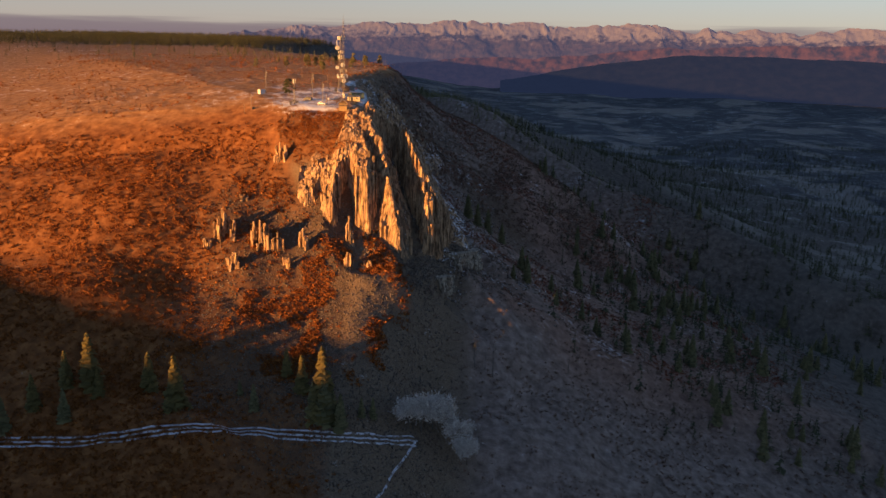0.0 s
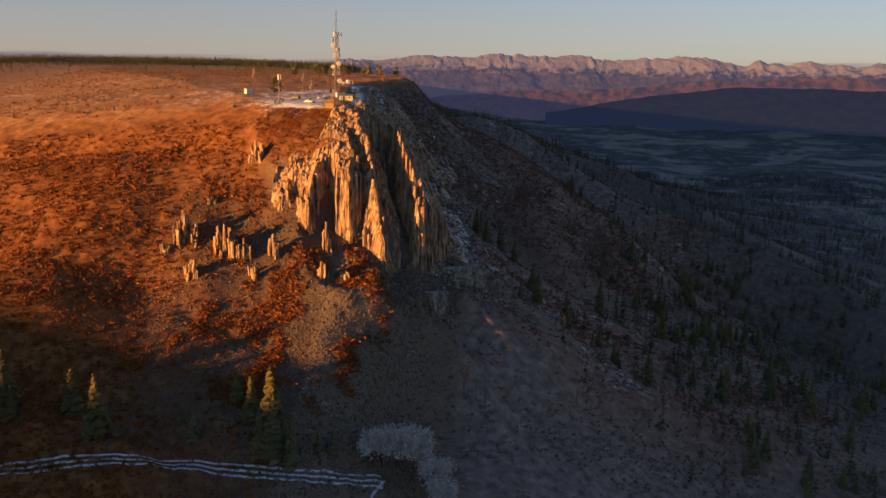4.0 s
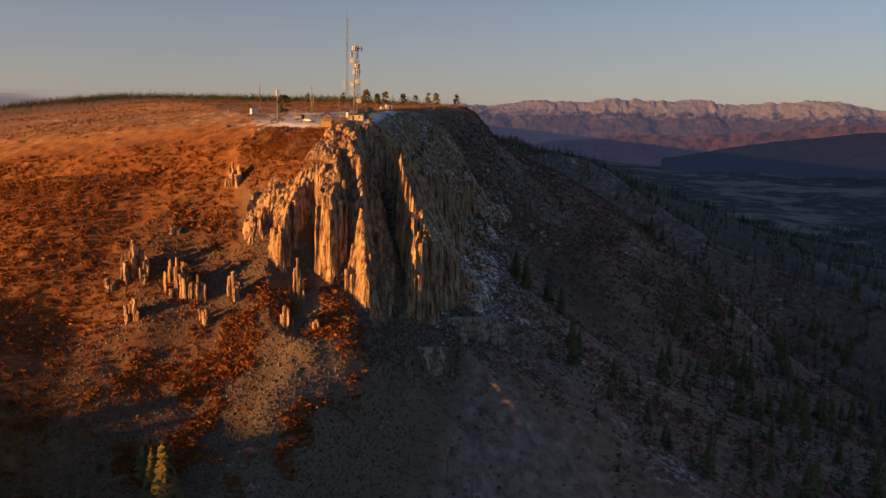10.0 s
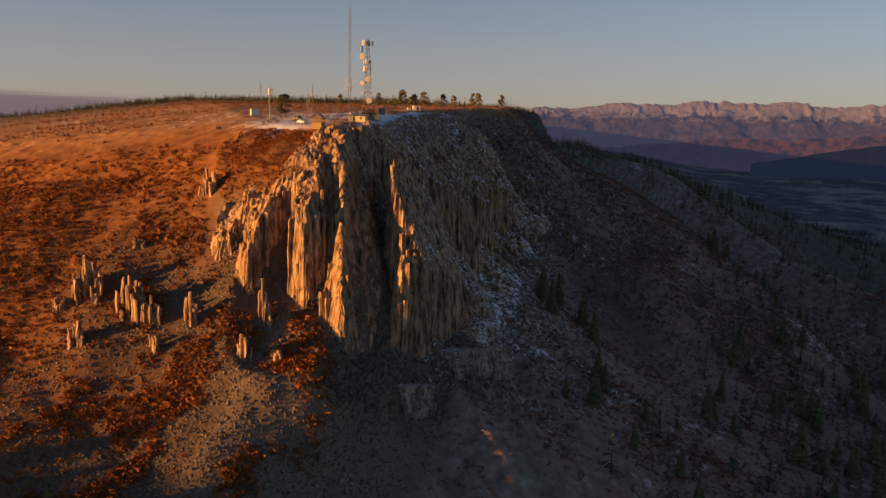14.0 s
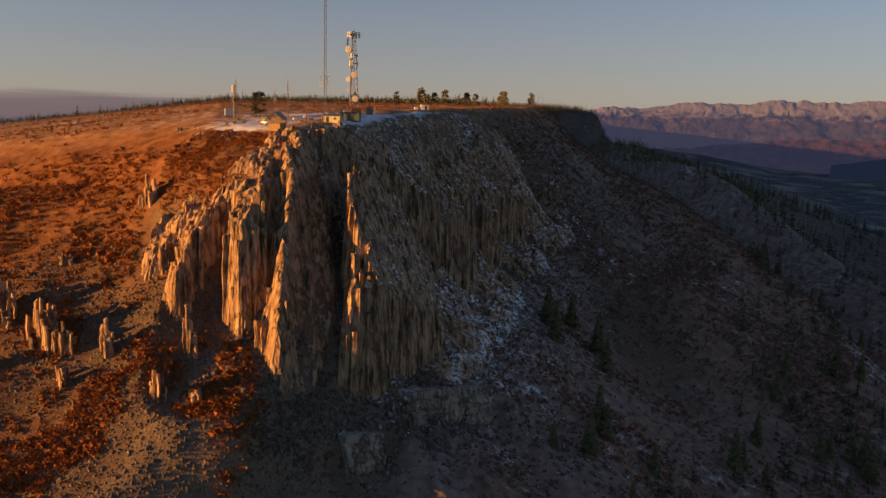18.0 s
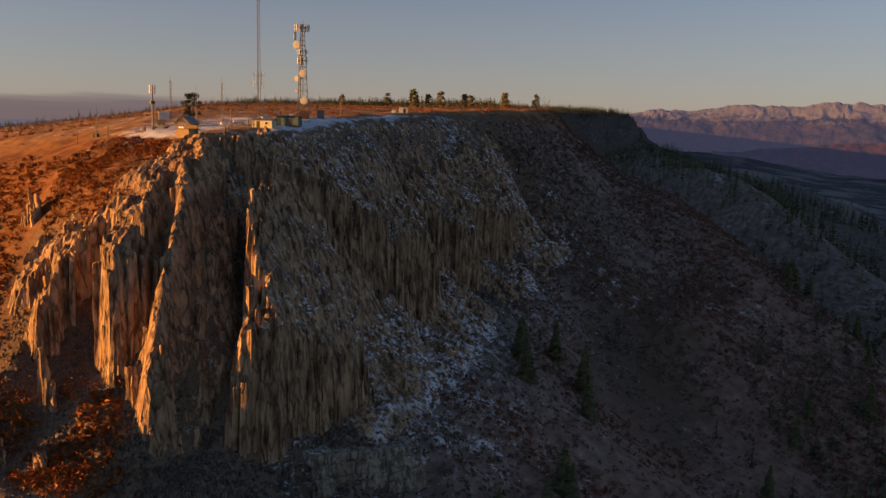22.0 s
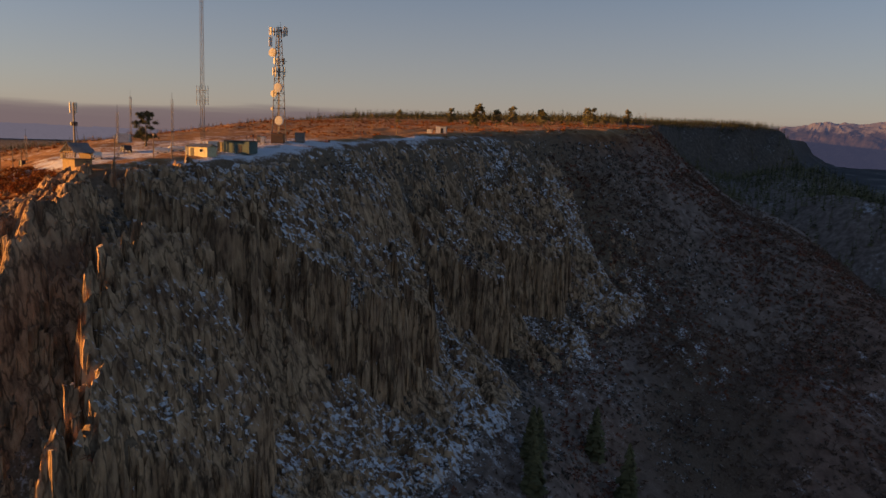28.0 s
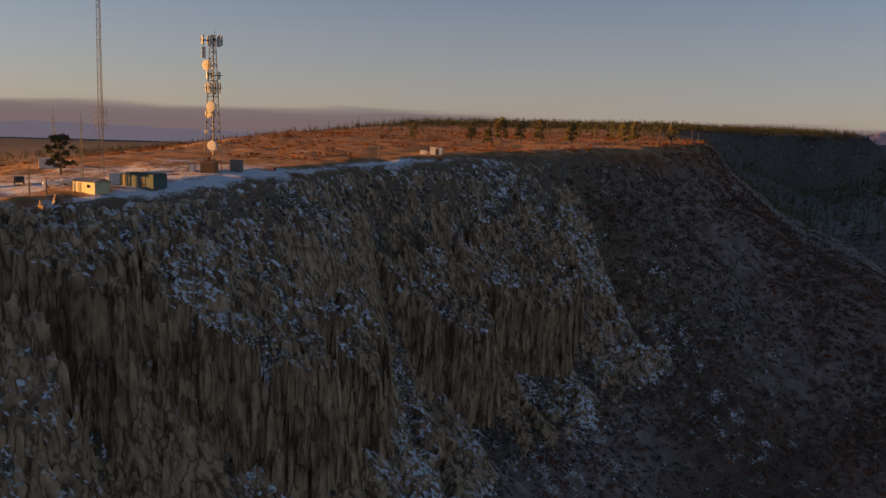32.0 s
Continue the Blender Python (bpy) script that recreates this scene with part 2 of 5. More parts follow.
def rim_y(x):
    return line(x, -400, 432, -190, 424, -110, 424, -80, 415, -45, 406, 0, 405)


def table_land(x, y):
    z = line(y, 380, 28, 430, 30, 475, 34, 560, 38, 650, 42, 900, 50, 1300, 61, 1700, 68, 5000, 72)
    fall = line(-x - 0.75 * (y - 500), 140, 0, 241, 9, 392, 23, 544, 35, 900, 60, 2000, 110)
    return z - fall + fbm(x, y, 120, 3) * 2.0 * step(-70, -160, x) + fbm(x, y, 25, 3) * 0.35


BODY = [(-86, 402), (-80, 390), (-70, 378), (-63.5, 369.5), (-59.5, 368), (-57, 375), (-54.5, 374), (-53, 366), (-48.5, 364.5), (-47, 374), (-43.5, 379), (-41, 377), (-39.5, 371), (-33, 370.3), (-31.2, 372), (-30, 380), (-27.8, 379),
        (-26.5, 369), (-21, 366), (-16.5, 366), (-14, 372), (-13, 382), (-15, 390), (-21, 397), (-27, 403), (-36, 408), (-46, 412), (-60, 415), (-74, 415)]
FIN = [(-22, 416), (-18.5, 407), (-17, 402), (-13, 393.5), (-8.5, 389), (-7.5, 383), (-7, 376.5), (-3, 379.5), (1, 385), (3, 393), (5, 402), (6, 412), (4, 419), (-8, 424), (-16, 422)]
# walls of the shaded face: a ring on the plan, and the plane of its top (x, y, height there, fall to the east, climb to the north)
WALLS = [
    ([(-37, 414), (-30, 414), (-24, 422), (-18, 431), (-19, 437), (-29, 443), (-40, 432)], (-26, 428, 21.5, -0.6, 0.0)),
    ([(-28, 437), (-20, 441), (-14, 449), (-9, 458), (-6, 467), (-9, 475), (-20, 480), (-35, 470), (-37, 450)], (-24, 443, 15, -0.95, -0.15)),
    ([(-41, 479), (-31, 478), (-18, 479), (-11, 486), (-15, 495), (-28, 500), (-42, 497)], (-37.7, 495, 15, -0.93, 0.0)),
    ([(-42, 508), (-31, 509), (-21, 518), (-15, 527), (-18, 537), (-31, 541), (-44, 530)], (-23.7, 526, -0.6, -0.9, 0.1)),
    ([(-42, 542), (-31, 540), (-22, 547), (-15, 560), (-17, 573), (-26, 584), (-44, 580)], (-24.5, 555, 1, -0.95, 0.22)),
]


def wall_top(plane):
    px, py, pz, gx, gy = plane
    return lambda x, y: np.minimum(pz + gx * (x - px) + gy * (y - py), table_land(x, y) - 0.8 * np.maximum(x - rim_x(y), 0) + 1.0)


def drop_south(x, s):
    d = line(s, -25, 0, -8, 0.6, 0, 3, 15, 9, 29, 18.5, 47, 33, 65, 46, 92, 68, 115, 80, 134, 92, 146, 99, 153, 100, 170, 110, 205, 126, 300, 160, 600, 215, 1500, 235)
    hollow = step(-98, -38, x) * line(s, 20, 0, 36, 12, 52, 16, 70, 15, 105, 4, 130, 0)
    # the open slope to the west stands higher, the ground falls away to the east below the scree
    west = step(-66, -150, x)
    high = west * line(s, 25, 0, 45, 13, 66, 20, 95, 25, 116, 30, 160, 28, 300, 12, 600, 0) + (1 - west) * 18 * step(125, 165, s) * step(-50, -85, x) * step(420, 200, s)
    return d + hollow - high + line(x, -80, 0, -45, 6, -20, 11, 10, 14, 60, 0) * step(40, 95, s) * step(260, 160, s)


def drop_east(e, y):
    a = line(e, -8, 0, 0, 1.5, 4, 7, 12, 22, 20, 38, 30, 56, 40, 65, 51, 69, 70, 81, 80, 90, 94, 98, 110, 109, 130, 118, 160, 130, 258, 155, 420, 192, 900, 235)
    b = line(e, -8, 0, 0, 2, 20, 26, 40, 50, 81, 80, 108, 86, 150, 108, 230, 140, 400, 175, 900, 230)
    c = line(e, -110, 0, -45, 3, -6, 7, 2, 11, 16, 44, 34, 62, 75, 92, 150, 140, 400, 190, 900, 260)
    f = line(e, -8, 0, 0, 4, 13, 20, 40, 38, 69, 48, 124, 80, 250, 132, 400, 165, 900, 225)
    d = a + (b - a) * step(545, 610, y)
    d = d + (f - d) * step(620, 690, y)
    return d + (c - d) * step(1200, 1350, y)


def fin_top(x, y):
    """The height of the fin of rock before the cliff's corner."""
    return np.minimum(17.5 - 1.85 * (x + 17.2), 18) - 1.5 * np.maximum(388 - y, 0)


def body_top(x, y):
    """The height of the ground above the columns of the cliff's corner."""
    climb = -6 * step(-46, -53, x) + line(y, 362, -12, 366, -6, 370, -0.5, 374, 5, 378, 9, 381, 12, 386, 16, 391, 20, 400, 24, 408, 27.5, 415, 29)
    west = line(y, 362, -24, 370, -9, 377, 0, 385, 8, 390, 12, 396, 18, 408, 27, 415, 29)
    climb = climb + (west - climb) * step(-56, -66, x)
    # a rib that runs down to the south-east, and the gully beside it
    rib = x + 27 - (386 - y) * 0.42
    along = step(361, 366, y) * step(396, 388, y)
    return climb - 1.9 * np.maximum(x + 34, 0) + along * (10 * np.exp(-(rib / 2.6) ** 2) - 8 * np.exp(-((rib + 5.5) / 2.2) ** 2))


def tops():
    return [(BODY, body_top), (FIN, fin_top)] + [(ring, wall_top(plane)) for ring, plane in WALLS]


def land(x, y, rough=True, walls=True):
    """The height of the ground, without the columns of the cliff's corner."""
    x, y = np.asarray(x, float), np.asarray(y, float)
    e0 = x - rim_x(y)
    warp = fbm(x, y, 60, 3) * 7.0 * step(560, 640, y) + fbm(x, y, 22, 3) * 4.0
    e, s = e0 + warp * step(-4, 15, e0), rim_y(x) - y
    ds, de = drop_south(x, s + fbm(x, y, 40, 3) * 5.0), drop_east(e, y)
    flat = table_land(x, y)
    z = flat - np.sqrt(ds * ds + de * de)
    z = np.where(e0 > 0, np.minimum(z, flat - 0.75 * np.minimum(e0, 40)), z)
    # the hollow at the foot of the walls and the chute between them
    front = line(x, -88, 402, -72, 380, -62, 369, -55, 365, -48, 369, -41, 372, -32, 371, -26, 368, -17, 366, -13, 374, -5, 377, 4, 389, 13, 399)
    foot = line(x, -78, 60, -70, -2, -66, -8, -58, -14, -50, -19, -42, -21, -34, -24.5, -26, -29, -20, -32, -16, -37, -8, -38, 6, -40, 14, -38, 20, 60)
    z = np.minimum(z, foot + np.where(y > front, line(x, -34, 1.9, -28, 1.1, -10, 1.1, -4, 1.9), line(x, -66, 0.2, -50, 0.55, -38, 0.6, -28, 0.45, -20, 0.35)) * np.maximum(y - front, -24))
    # the ground falls away before the faces of the sandstone ledge
    for x0, y0, cx, cy, run, deep in ((7.5, 387, 0.461, 0.887, 28.2, 7.0), (0.5, 365, 0.555, 0.832, 10.8, 6.0)):
        out, along = (x - x0) * cy - (y - y0) * cx, (x - x0) * cx + (y - y0) * cy
        z = z - deep * step(-1.0, 1.5, out) * step(42, 6, out) * step(-7, -1, along) * step(run + 7, run + 1, along)
    for ring, top in tops() if walls else ():
        lo, hi = np.min(ring, axis=0), np.max(ring, axis=0)
        near = (x > lo[0]) & (x < hi[0]) & (y > lo[1]) & (y < hi[1])
        if np.any(near):
            z = np.where(near & (inside(x, y, ring) > 3.4), np.maximum(z, top(x, y) - 0.8 - (2.0 * np.maximum(step(386, 380, y), step(-42, -36, x)) if ring is BODY else 0.6)), z)
    # the valley floor climbs again towards the mountains
    r = np.hypot(x, y)
    z = z + step(1500, 4600, r) * step(0, 500, e) * 70 + fbm(x, y, 420, 4) * 30 * step(330, 900, r) * step(30, 350, e)
    # a draw and a spur beyond it that run down to the south-east, and the bench under the far rim
    p = x + y
    z = z + (20 * np.exp(-((p - 920) / 42) ** 2) - 21 * np.exp(-((p - 838) / 45) ** 2)) * step(70, 130, e) * step(620, 400, e) * step(1000, 860, y)
    z = z + 58 * step(760, 960, y) * step(70, 200, e) * step(560, 330, e) * step(1500, 1250, y)
    # a low ridge far to the south-west
    along = -(x * SUN_FROM[0] + y * SUN_FROM[1])
    across = y * SUN_FROM[0] - x * SUN_FROM[1]
    crest = line(across, -1400, -90, -900, -40, -640, 38, -380, 35, -359, 31, -330, 27.5, -313, 20.5, -300, 18, -276, 17.5, -180, 15) + fbm(across, across * 0.0, 55, 3) * 7
    z = np.maximum(z, crest - np.maximum(np.abs(along + 900) - 150, 0) * 0.35)
    if rough:
        z = z + fbm(x, y, 7, 3) * (0.7 + 1.3 * step(4, 20, e0) * step(70, 45, e0)) + fbm(x, y, 2.5, 2) * 0.3
    return z


def clumps(x, y, size, cut):
    return step(cut - 0.12, cut + 0.12, fbm(x, y, size, 3))


def mesh_of(name, verts, faces):
    me = bpy.data.meshes.new(name)
    me.from_pydata(verts.tolist() if hasattr(verts, "tolist") else verts, [], faces.tolist() if hasattr(faces, "tolist") else faces)
    return me


def spaced(lo, hi, near, far_lo, far_hi):
    core = np.arange(lo, hi + near, near)
    out, d = [], near
    v = core[-1]
    while v < far_hi:
        d *= 1.11
        v += d
        out.append(v)
    low, d, v = [], near, core[0]
    while v > far_lo:
        d *= 1.11
        v -= d
        low.append(v)
    return np.concatenate([low[::-1], core, out])


def build_ground():
    xs, ys = spaced(-210, 170, 1.7, -4300, 4300), spaced(225, 660, 1.7, -3200, 4700)
    X, Y = np.meshgrid(xs, ys)
    Z = land(X, Y)
    nx, ny = len(xs), len(ys)
    V = np.stack([X.ravel(), Y.ravel(), Z.ravel()], 1)
    i = (np.arange(ny - 1)[:, None] * nx + np.arange(nx - 1)[None, :]).ravel()
    Fq = np.stack([i, i + 1, i + 1 + nx, i + nx], 1)
    me = mesh_of("ground", V, Fq)
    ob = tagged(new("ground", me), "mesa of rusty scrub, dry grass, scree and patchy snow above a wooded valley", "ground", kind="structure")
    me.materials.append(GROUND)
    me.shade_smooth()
    x, y, z = V.T
    e, s = x - rim_x(y), rim_y(x) - y
    wob = fbm(x, y, 30, 4)
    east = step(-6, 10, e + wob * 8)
    grass = step(14, -14, s + wob * 22) * step(4, -6, e)
    cone = step(95, 20, np.hypot((x + 22) * 0.9, (y - 322) * 0.75) + wob * 34) * step(18, 34, s) * step(60, 20, e)
    scree = step(34, 10, np.abs(x - 40 + (y - 560) * 0.35 + wob * 14)) * step(500, 540, y) * step(640, 590, y)
    bench = np.max([step(2, 5, inside(x, y, ring)) for ring in [FIN] + [ring for ring, _ in WALLS]], axis=0)
    masks = dict(deep=0.9 * np.maximum(step(700, 1000, e + wob * 160) * step(0, 200, y), step(1500, 1900, y) * step(30, 120, e)), rust=0.85 * east * step(62, 95, e + wob * 45) * step(250, 190, e + wob * 60) * step(760, 680, y) * step(330, 380, y), grass=grass, east=east, talus=np.clip(cone + scree * 0.8, 0, 1),
                 far=np.clip(step(70, 220, e + wob * 60) * step(150, 330, e) + step(900, 1300, y) + step(-260, -420, x) * 0.6 + step(230, 200, y) * 0.7, 0, 1),
                 valley=step(260, 500, e), dust=np.clip(np.maximum(east * step(110, 50, e) * step(660, 600, y) * step(385, 410, y) * (0.55 + 1.3 * wob), bench * (0.75 + 0.6 * wob)), 0, 1), rock=np.clip(step(0, 3, inside(x, y, BODY)) * (1 - 0.9 * step(380, 386, y + wob * 8) * step(-36, -44, x)) + step(-1.5, 1, e) * step(60, 42, e) * step(640, 600, y), 0, 1),
                 snow=np.clip((0.42 + 0.25 * fbm(x, y, 9, 3)) * step(52, 14, np.hypot(x + 70, (y - 450) * 0.9) + wob * 40) * step(2, -3, e) + 0.58 * step(4.5, 1.0, np.abs(e + 2.5) + wob * 5) * step(418, 440, y) * step(590, 540, y) + 0.15 * east * step(140, 40, e) + 0.34 * east * step(70, 100, e + wob * 30) * step(260, 190, e) * step(330, 400, y) * (0.6 + wob) + 0.3 * step(300, 800, e) + 0.25 * grass, 0, 1))
    for k, v in masks.items():
        a = me.attributes.new(k, "FLOAT", "POINT")
        a.data.foreach_set("value", np.ascontiguousarray(v, dtype=np.float32))
    return ob


build_ground()


# ---- rock columns ----
RND = np.random.RandomState(11)


def column(cx, cy, foot, top, r, lean, rnd):
    """Verts and faces of one broken basalt column."""
    n = 6 if rnd.rand() < 0.5 else 5
    ang = rnd.rand() * 6.28 + (np.arange(n) + rnd.uniform(-0.25, 0.25, n)) * 6.2832 / n
    rad = r * rnd.uniform(0.75, 1.2, n)
    twist, slant = rnd.rand() * 6.28, 0.9 if rnd.rand() < 0.2 else 0.3
    rings = 8
    v, jog = [], np.zeros(2)
    for k in range(rings):
        f = min(max((0, 0.2, 0.36, 0.52, 0.68, 0.82, 0.94, 1.0)[k] + (rnd.uniform(-0.06, 0.06) if 0 < k < 6 else 0), 0), 1)
        zc = foot + (top - foot) * f
        jog = jog * 0.6 + rnd.uniform(-0.3, 0.3, 2) * r
        taper = (1.15, 1.08, 1.04, 1.02, 1.0, 0.98, 0.98, 0.92)[k] * rnd.uniform(0.86, 1.12)
        tilt = (rnd.uniform(-0.15, 0.15, n) + slant * np.cos(ang - twist)) * r * (0.5 if k == rings - 2 else 1.0) if k >= rings - 2 else np.zeros(n)
        for j in range(n):
            v.append((cx + jog[0] + lean[0] * f + math.cos(ang[j]) * rad[j] * taper, cy + jog[1] + lean[1] * f + math.sin(ang[j]) * rad[j] * taper, zc + tilt[j]))
    f = [(k * n + j, k * n + (j + 1) % n, (k + 1) * n + (j + 1) % n, (k + 1) * n + j) for k in range(rings - 1) for j in range(n)]
    f.append(tuple(range((rings - 1) * n, rings * n)))
    return v, f


def cells(x, y, reach=1.15):
    """The outline of the ground that lies nearest to each of the given points, as corners about that point."""
    out = []
    for i in range(len(x)):
        dx, dy = x - x[i], y - y[i]
        r2 = dx * dx + dy * dy
        near = np.nonzero((r2 < 4 * reach * reach) & (r2 > 1e-9))[0]
        near = near[np.argsort(r2[near])][:14]
        poly = [(-reach, -reach), (reach, -reach), (reach, reach), (-reach, reach)]
        for k in near:
            a, b, c = float(dx[k]), float(dy[k]), float(r2[k]) / 2
            side = [px * a + py * b - c for px, py in poly]
            if max(side) <= 0:
                continue
            cut = []
            for m in range(len(poly)):
                n = (m + 1) % len(poly)
                if side[m] <= 0:
                    cut.append(poly[m])
                if (side[m] < 0) != (side[n] < 0) and side[m] != side[n]:
                    f = side[m] / (side[m] - side[n])
                    cut.append((poly[m][0] + (poly[n][0] - poly[m][0]) * f, poly[m][1] + (poly[n][1] - poly[m][1]) * f))
            poly = cut
        out.append(poly)
    return out


def prism(poly, cx, cy, foot, top, lean, rnd):
    """Verts and faces of one jointed block of the rock face: its outline on the plan, drawn up from foot to top."""
    n = len(poly)
    mx, my = sum(p[0] for p in poly) / n, sum(p[1] for p in poly) / n
    v, turn, slant = [], rnd.rand() * 6.28, rnd.uniform(0.0, 0.45)
    levels = (0.0, 0.3, 0.52, 0.7, 0.86, 0.965, 1.0)
    for k, f in enumerate(levels):
        if 0 < k < 5:
            f += rnd.uniform(-0.06, 0.06)
        size = (1.0, 0.99, 0.98, 0.97, 0.96, 0.93, 0.78)[k] * rnd.uniform(0.9, 1.05)
        jx, jy = rnd.uniform(-0.13, 0.13, 2) + np.array(lean) * f
        for px, py in poly:
            dip = slant * (px * math.cos(turn) + py * math.sin(turn)) + rnd.uniform(-0.12, 0.12) if k > 4 else 0.0
            v.append((cx + mx + (px - mx) * size + jx, cy + my + (py - my) * size + jy, foot + (top - foot) * f + dip))
    m = len(levels)
    f = [(k * n + j, k * n + (j + 1) % n, (k + 1) * n + (j + 1) % n, (k + 1) * n + j) for k in range(m - 1) for j in range(n)]
    f.append(tuple(range((m - 1) * n, m * n)))
    return v, f


class Heap:
    """Gathers many pieces into one mesh."""

    def __init__(self):
        self.v, self.f = [], []

    def add(self, v, f):
        k = len(self.v)
        self.v.extend(v)
        self.f.extend([tuple(i + k for i in q) for q in f])

    def mesh(self, name, material):
        me = mesh_of(name, self.v, self.f)
        me.materials.append(material)
        return me


def column_field(x0, x1, y0, y1, gap):
    xs, ys = np.meshgrid(np.arange(x0, x1, gap), np.arange(y0, y1, gap))
    return xs.ravel() + RND.uniform(-0.45, 0.45, xs.size) * gap, ys.ravel() + RND.uniform(-0.45, 0.45, xs.size) * gap


def steep(x, y, d=1.5):
    return np.hypot(land(x + d, y, False) - land(x - d, y, False), land(x, y + d, False) - land(x, y - d, False)) / (2 * d)


def nearest(x, y, gap):
    """For each point the number of the nearest of many scattered seeds, and how many there are."""
    x0, x1, y0, y1 = x.min() - 3, x.max() + 3, y.min() - 3, y.max() + 3
    nx, ny = int((x1 - x0) / gap) + 2, int((y1 - y0) / gap) + 2
    sx = (np.arange(nx)[None, :] + RND.uniform(-0.1, 1.1, (ny, nx))) * gap + x0
    sy = (np.arange(ny)[:, None] + RND.uniform(-0.1, 1.1, (ny, nx))) * gap + y0
    cx, cy = ((x - x0) / gap).astype(int), ((y - y0) / gap).astype(int)
    best, who = np.full(x.shape, 1e9), np.zeros(x.shape, int)
    for dx in (-1, 0, 1):
        for dy in (-1, 0, 1):
            i, j = np.clip(cx + dx, 0, nx - 1), np.clip(cy + dy, 0, ny - 1)
            r = (sx[j, i] - x) ** 2 + (sy[j, i] - y) ** 2
            who = np.where(r < best, j * nx + i, who)
            best = np.minimum(best, r)
    return who, nx * ny


def rock_face():
    """The jointed skin of the whole cliff: stepped walls, broken benches and pinnacles between the rim and the scree."""
    xs, ys = np.arange(-66, 16, 0.42), np.arange(364, 622, 0.42)
    x, y = np.meshgrid(xs, ys)
    huge, nh = nearest(x, y, 9.0)
    big, nb = nearest(x, y, 3.4)
    mid, nm = nearest(x, y, 1.5)
    small, ns = nearest(x, y, 0.75)
    rh = RND.uniform(-1, 1, nh)[huge]
    rb, rm, rs = RND.uniform(-1, 1, nb)[big], RND.uniform(-1, 1, nm)[mid], RND.uniform(-1, 1, ns)[small]
    base = land(x, y, True, False)
    e = x - rim_x(y)
    slant = y + 0.45 * e + 1.3 * rb + 0.6 * rm
    ribs = 0.55 - 2.2 * np.abs(fbm(slant, e * 0.18 + 0.7 * rb, 15, 3))
    zone = step(-0.5, 2.5, e) * step(58, 46, e) * step(618, 575, y + 14 * fbm(x, y, 20, 2)) * step(396, 412, y)
    z = base - 0.5 + zone * (0.9 * rb * np.abs(rb) + 0.7 * rm + 0.3 * rs + 6.0 * ribs * step(3, 14, e) + 0.6)
    for ring, top in tops():
        lo, hi = np.min(ring, axis=0) - 5, np.max(ring, axis=0) + 5
        near = (x > lo[0]) & (x < hi[0]) & (y > lo[1]) & (y < hi[1])
        X, Y = x[near], y[near]
        d = inside(X, Y, ring)
        if ring is BODY:
            d = d + 0.8 * rb[near] + 0.5 * rm[near] + 0.2 * rs[near] + 1.0 * fbm(X, Y, 15, 3)
        else:
            d = d + 1.6 * rh[near] + 1.3 * rb[near] + 0.8 * rm[near] + 0.25 * rs[near] + 2.2 * fbm(X, Y, 15, 3)
        w = line(np.clip(d / (1.7 if ring is BODY else 2.6), 0, 1), 0, 0, 0.2, 0.34, 0.34, 0.4, 0.6, 0.72, 0.72, 0.78, 1, 1)
        rough = 0.85 if ring is BODY else 1.0
        t = top(X, Y) + rough * (1.0 * rh[near] + 1.3 * rb[near] + 0.9 * rm[near] + 0.4 * rs[near]) - (0.3 + 2.2 * step(385, 392, Y) * step(-46, -54, X + 5 * fbm(X, Y, 9, 2)) if ring is BODY else 0.0)
        z[near] = np.maximum(z[near], np.where(w > 0, base[near] + (t - base[near]) * w, -999))
    nx, ny = len(xs), len(ys)
    i = (np.arange(ny - 1)[:, None] * nx + np.arange(nx - 1)[None, :]).ravel()
    quads = np.stack([i, i + 1, i + 1 + nx, i + nx], 1)
    up = (z > land(x, y, True) - 0.15).ravel()
    me = mesh_of("rock_face", np.stack([x.ravel(), y.ravel(), z.ravel()], 1), quads[up[quads].any(axis=1)])
    me.materials.append(BASALT)
    return me


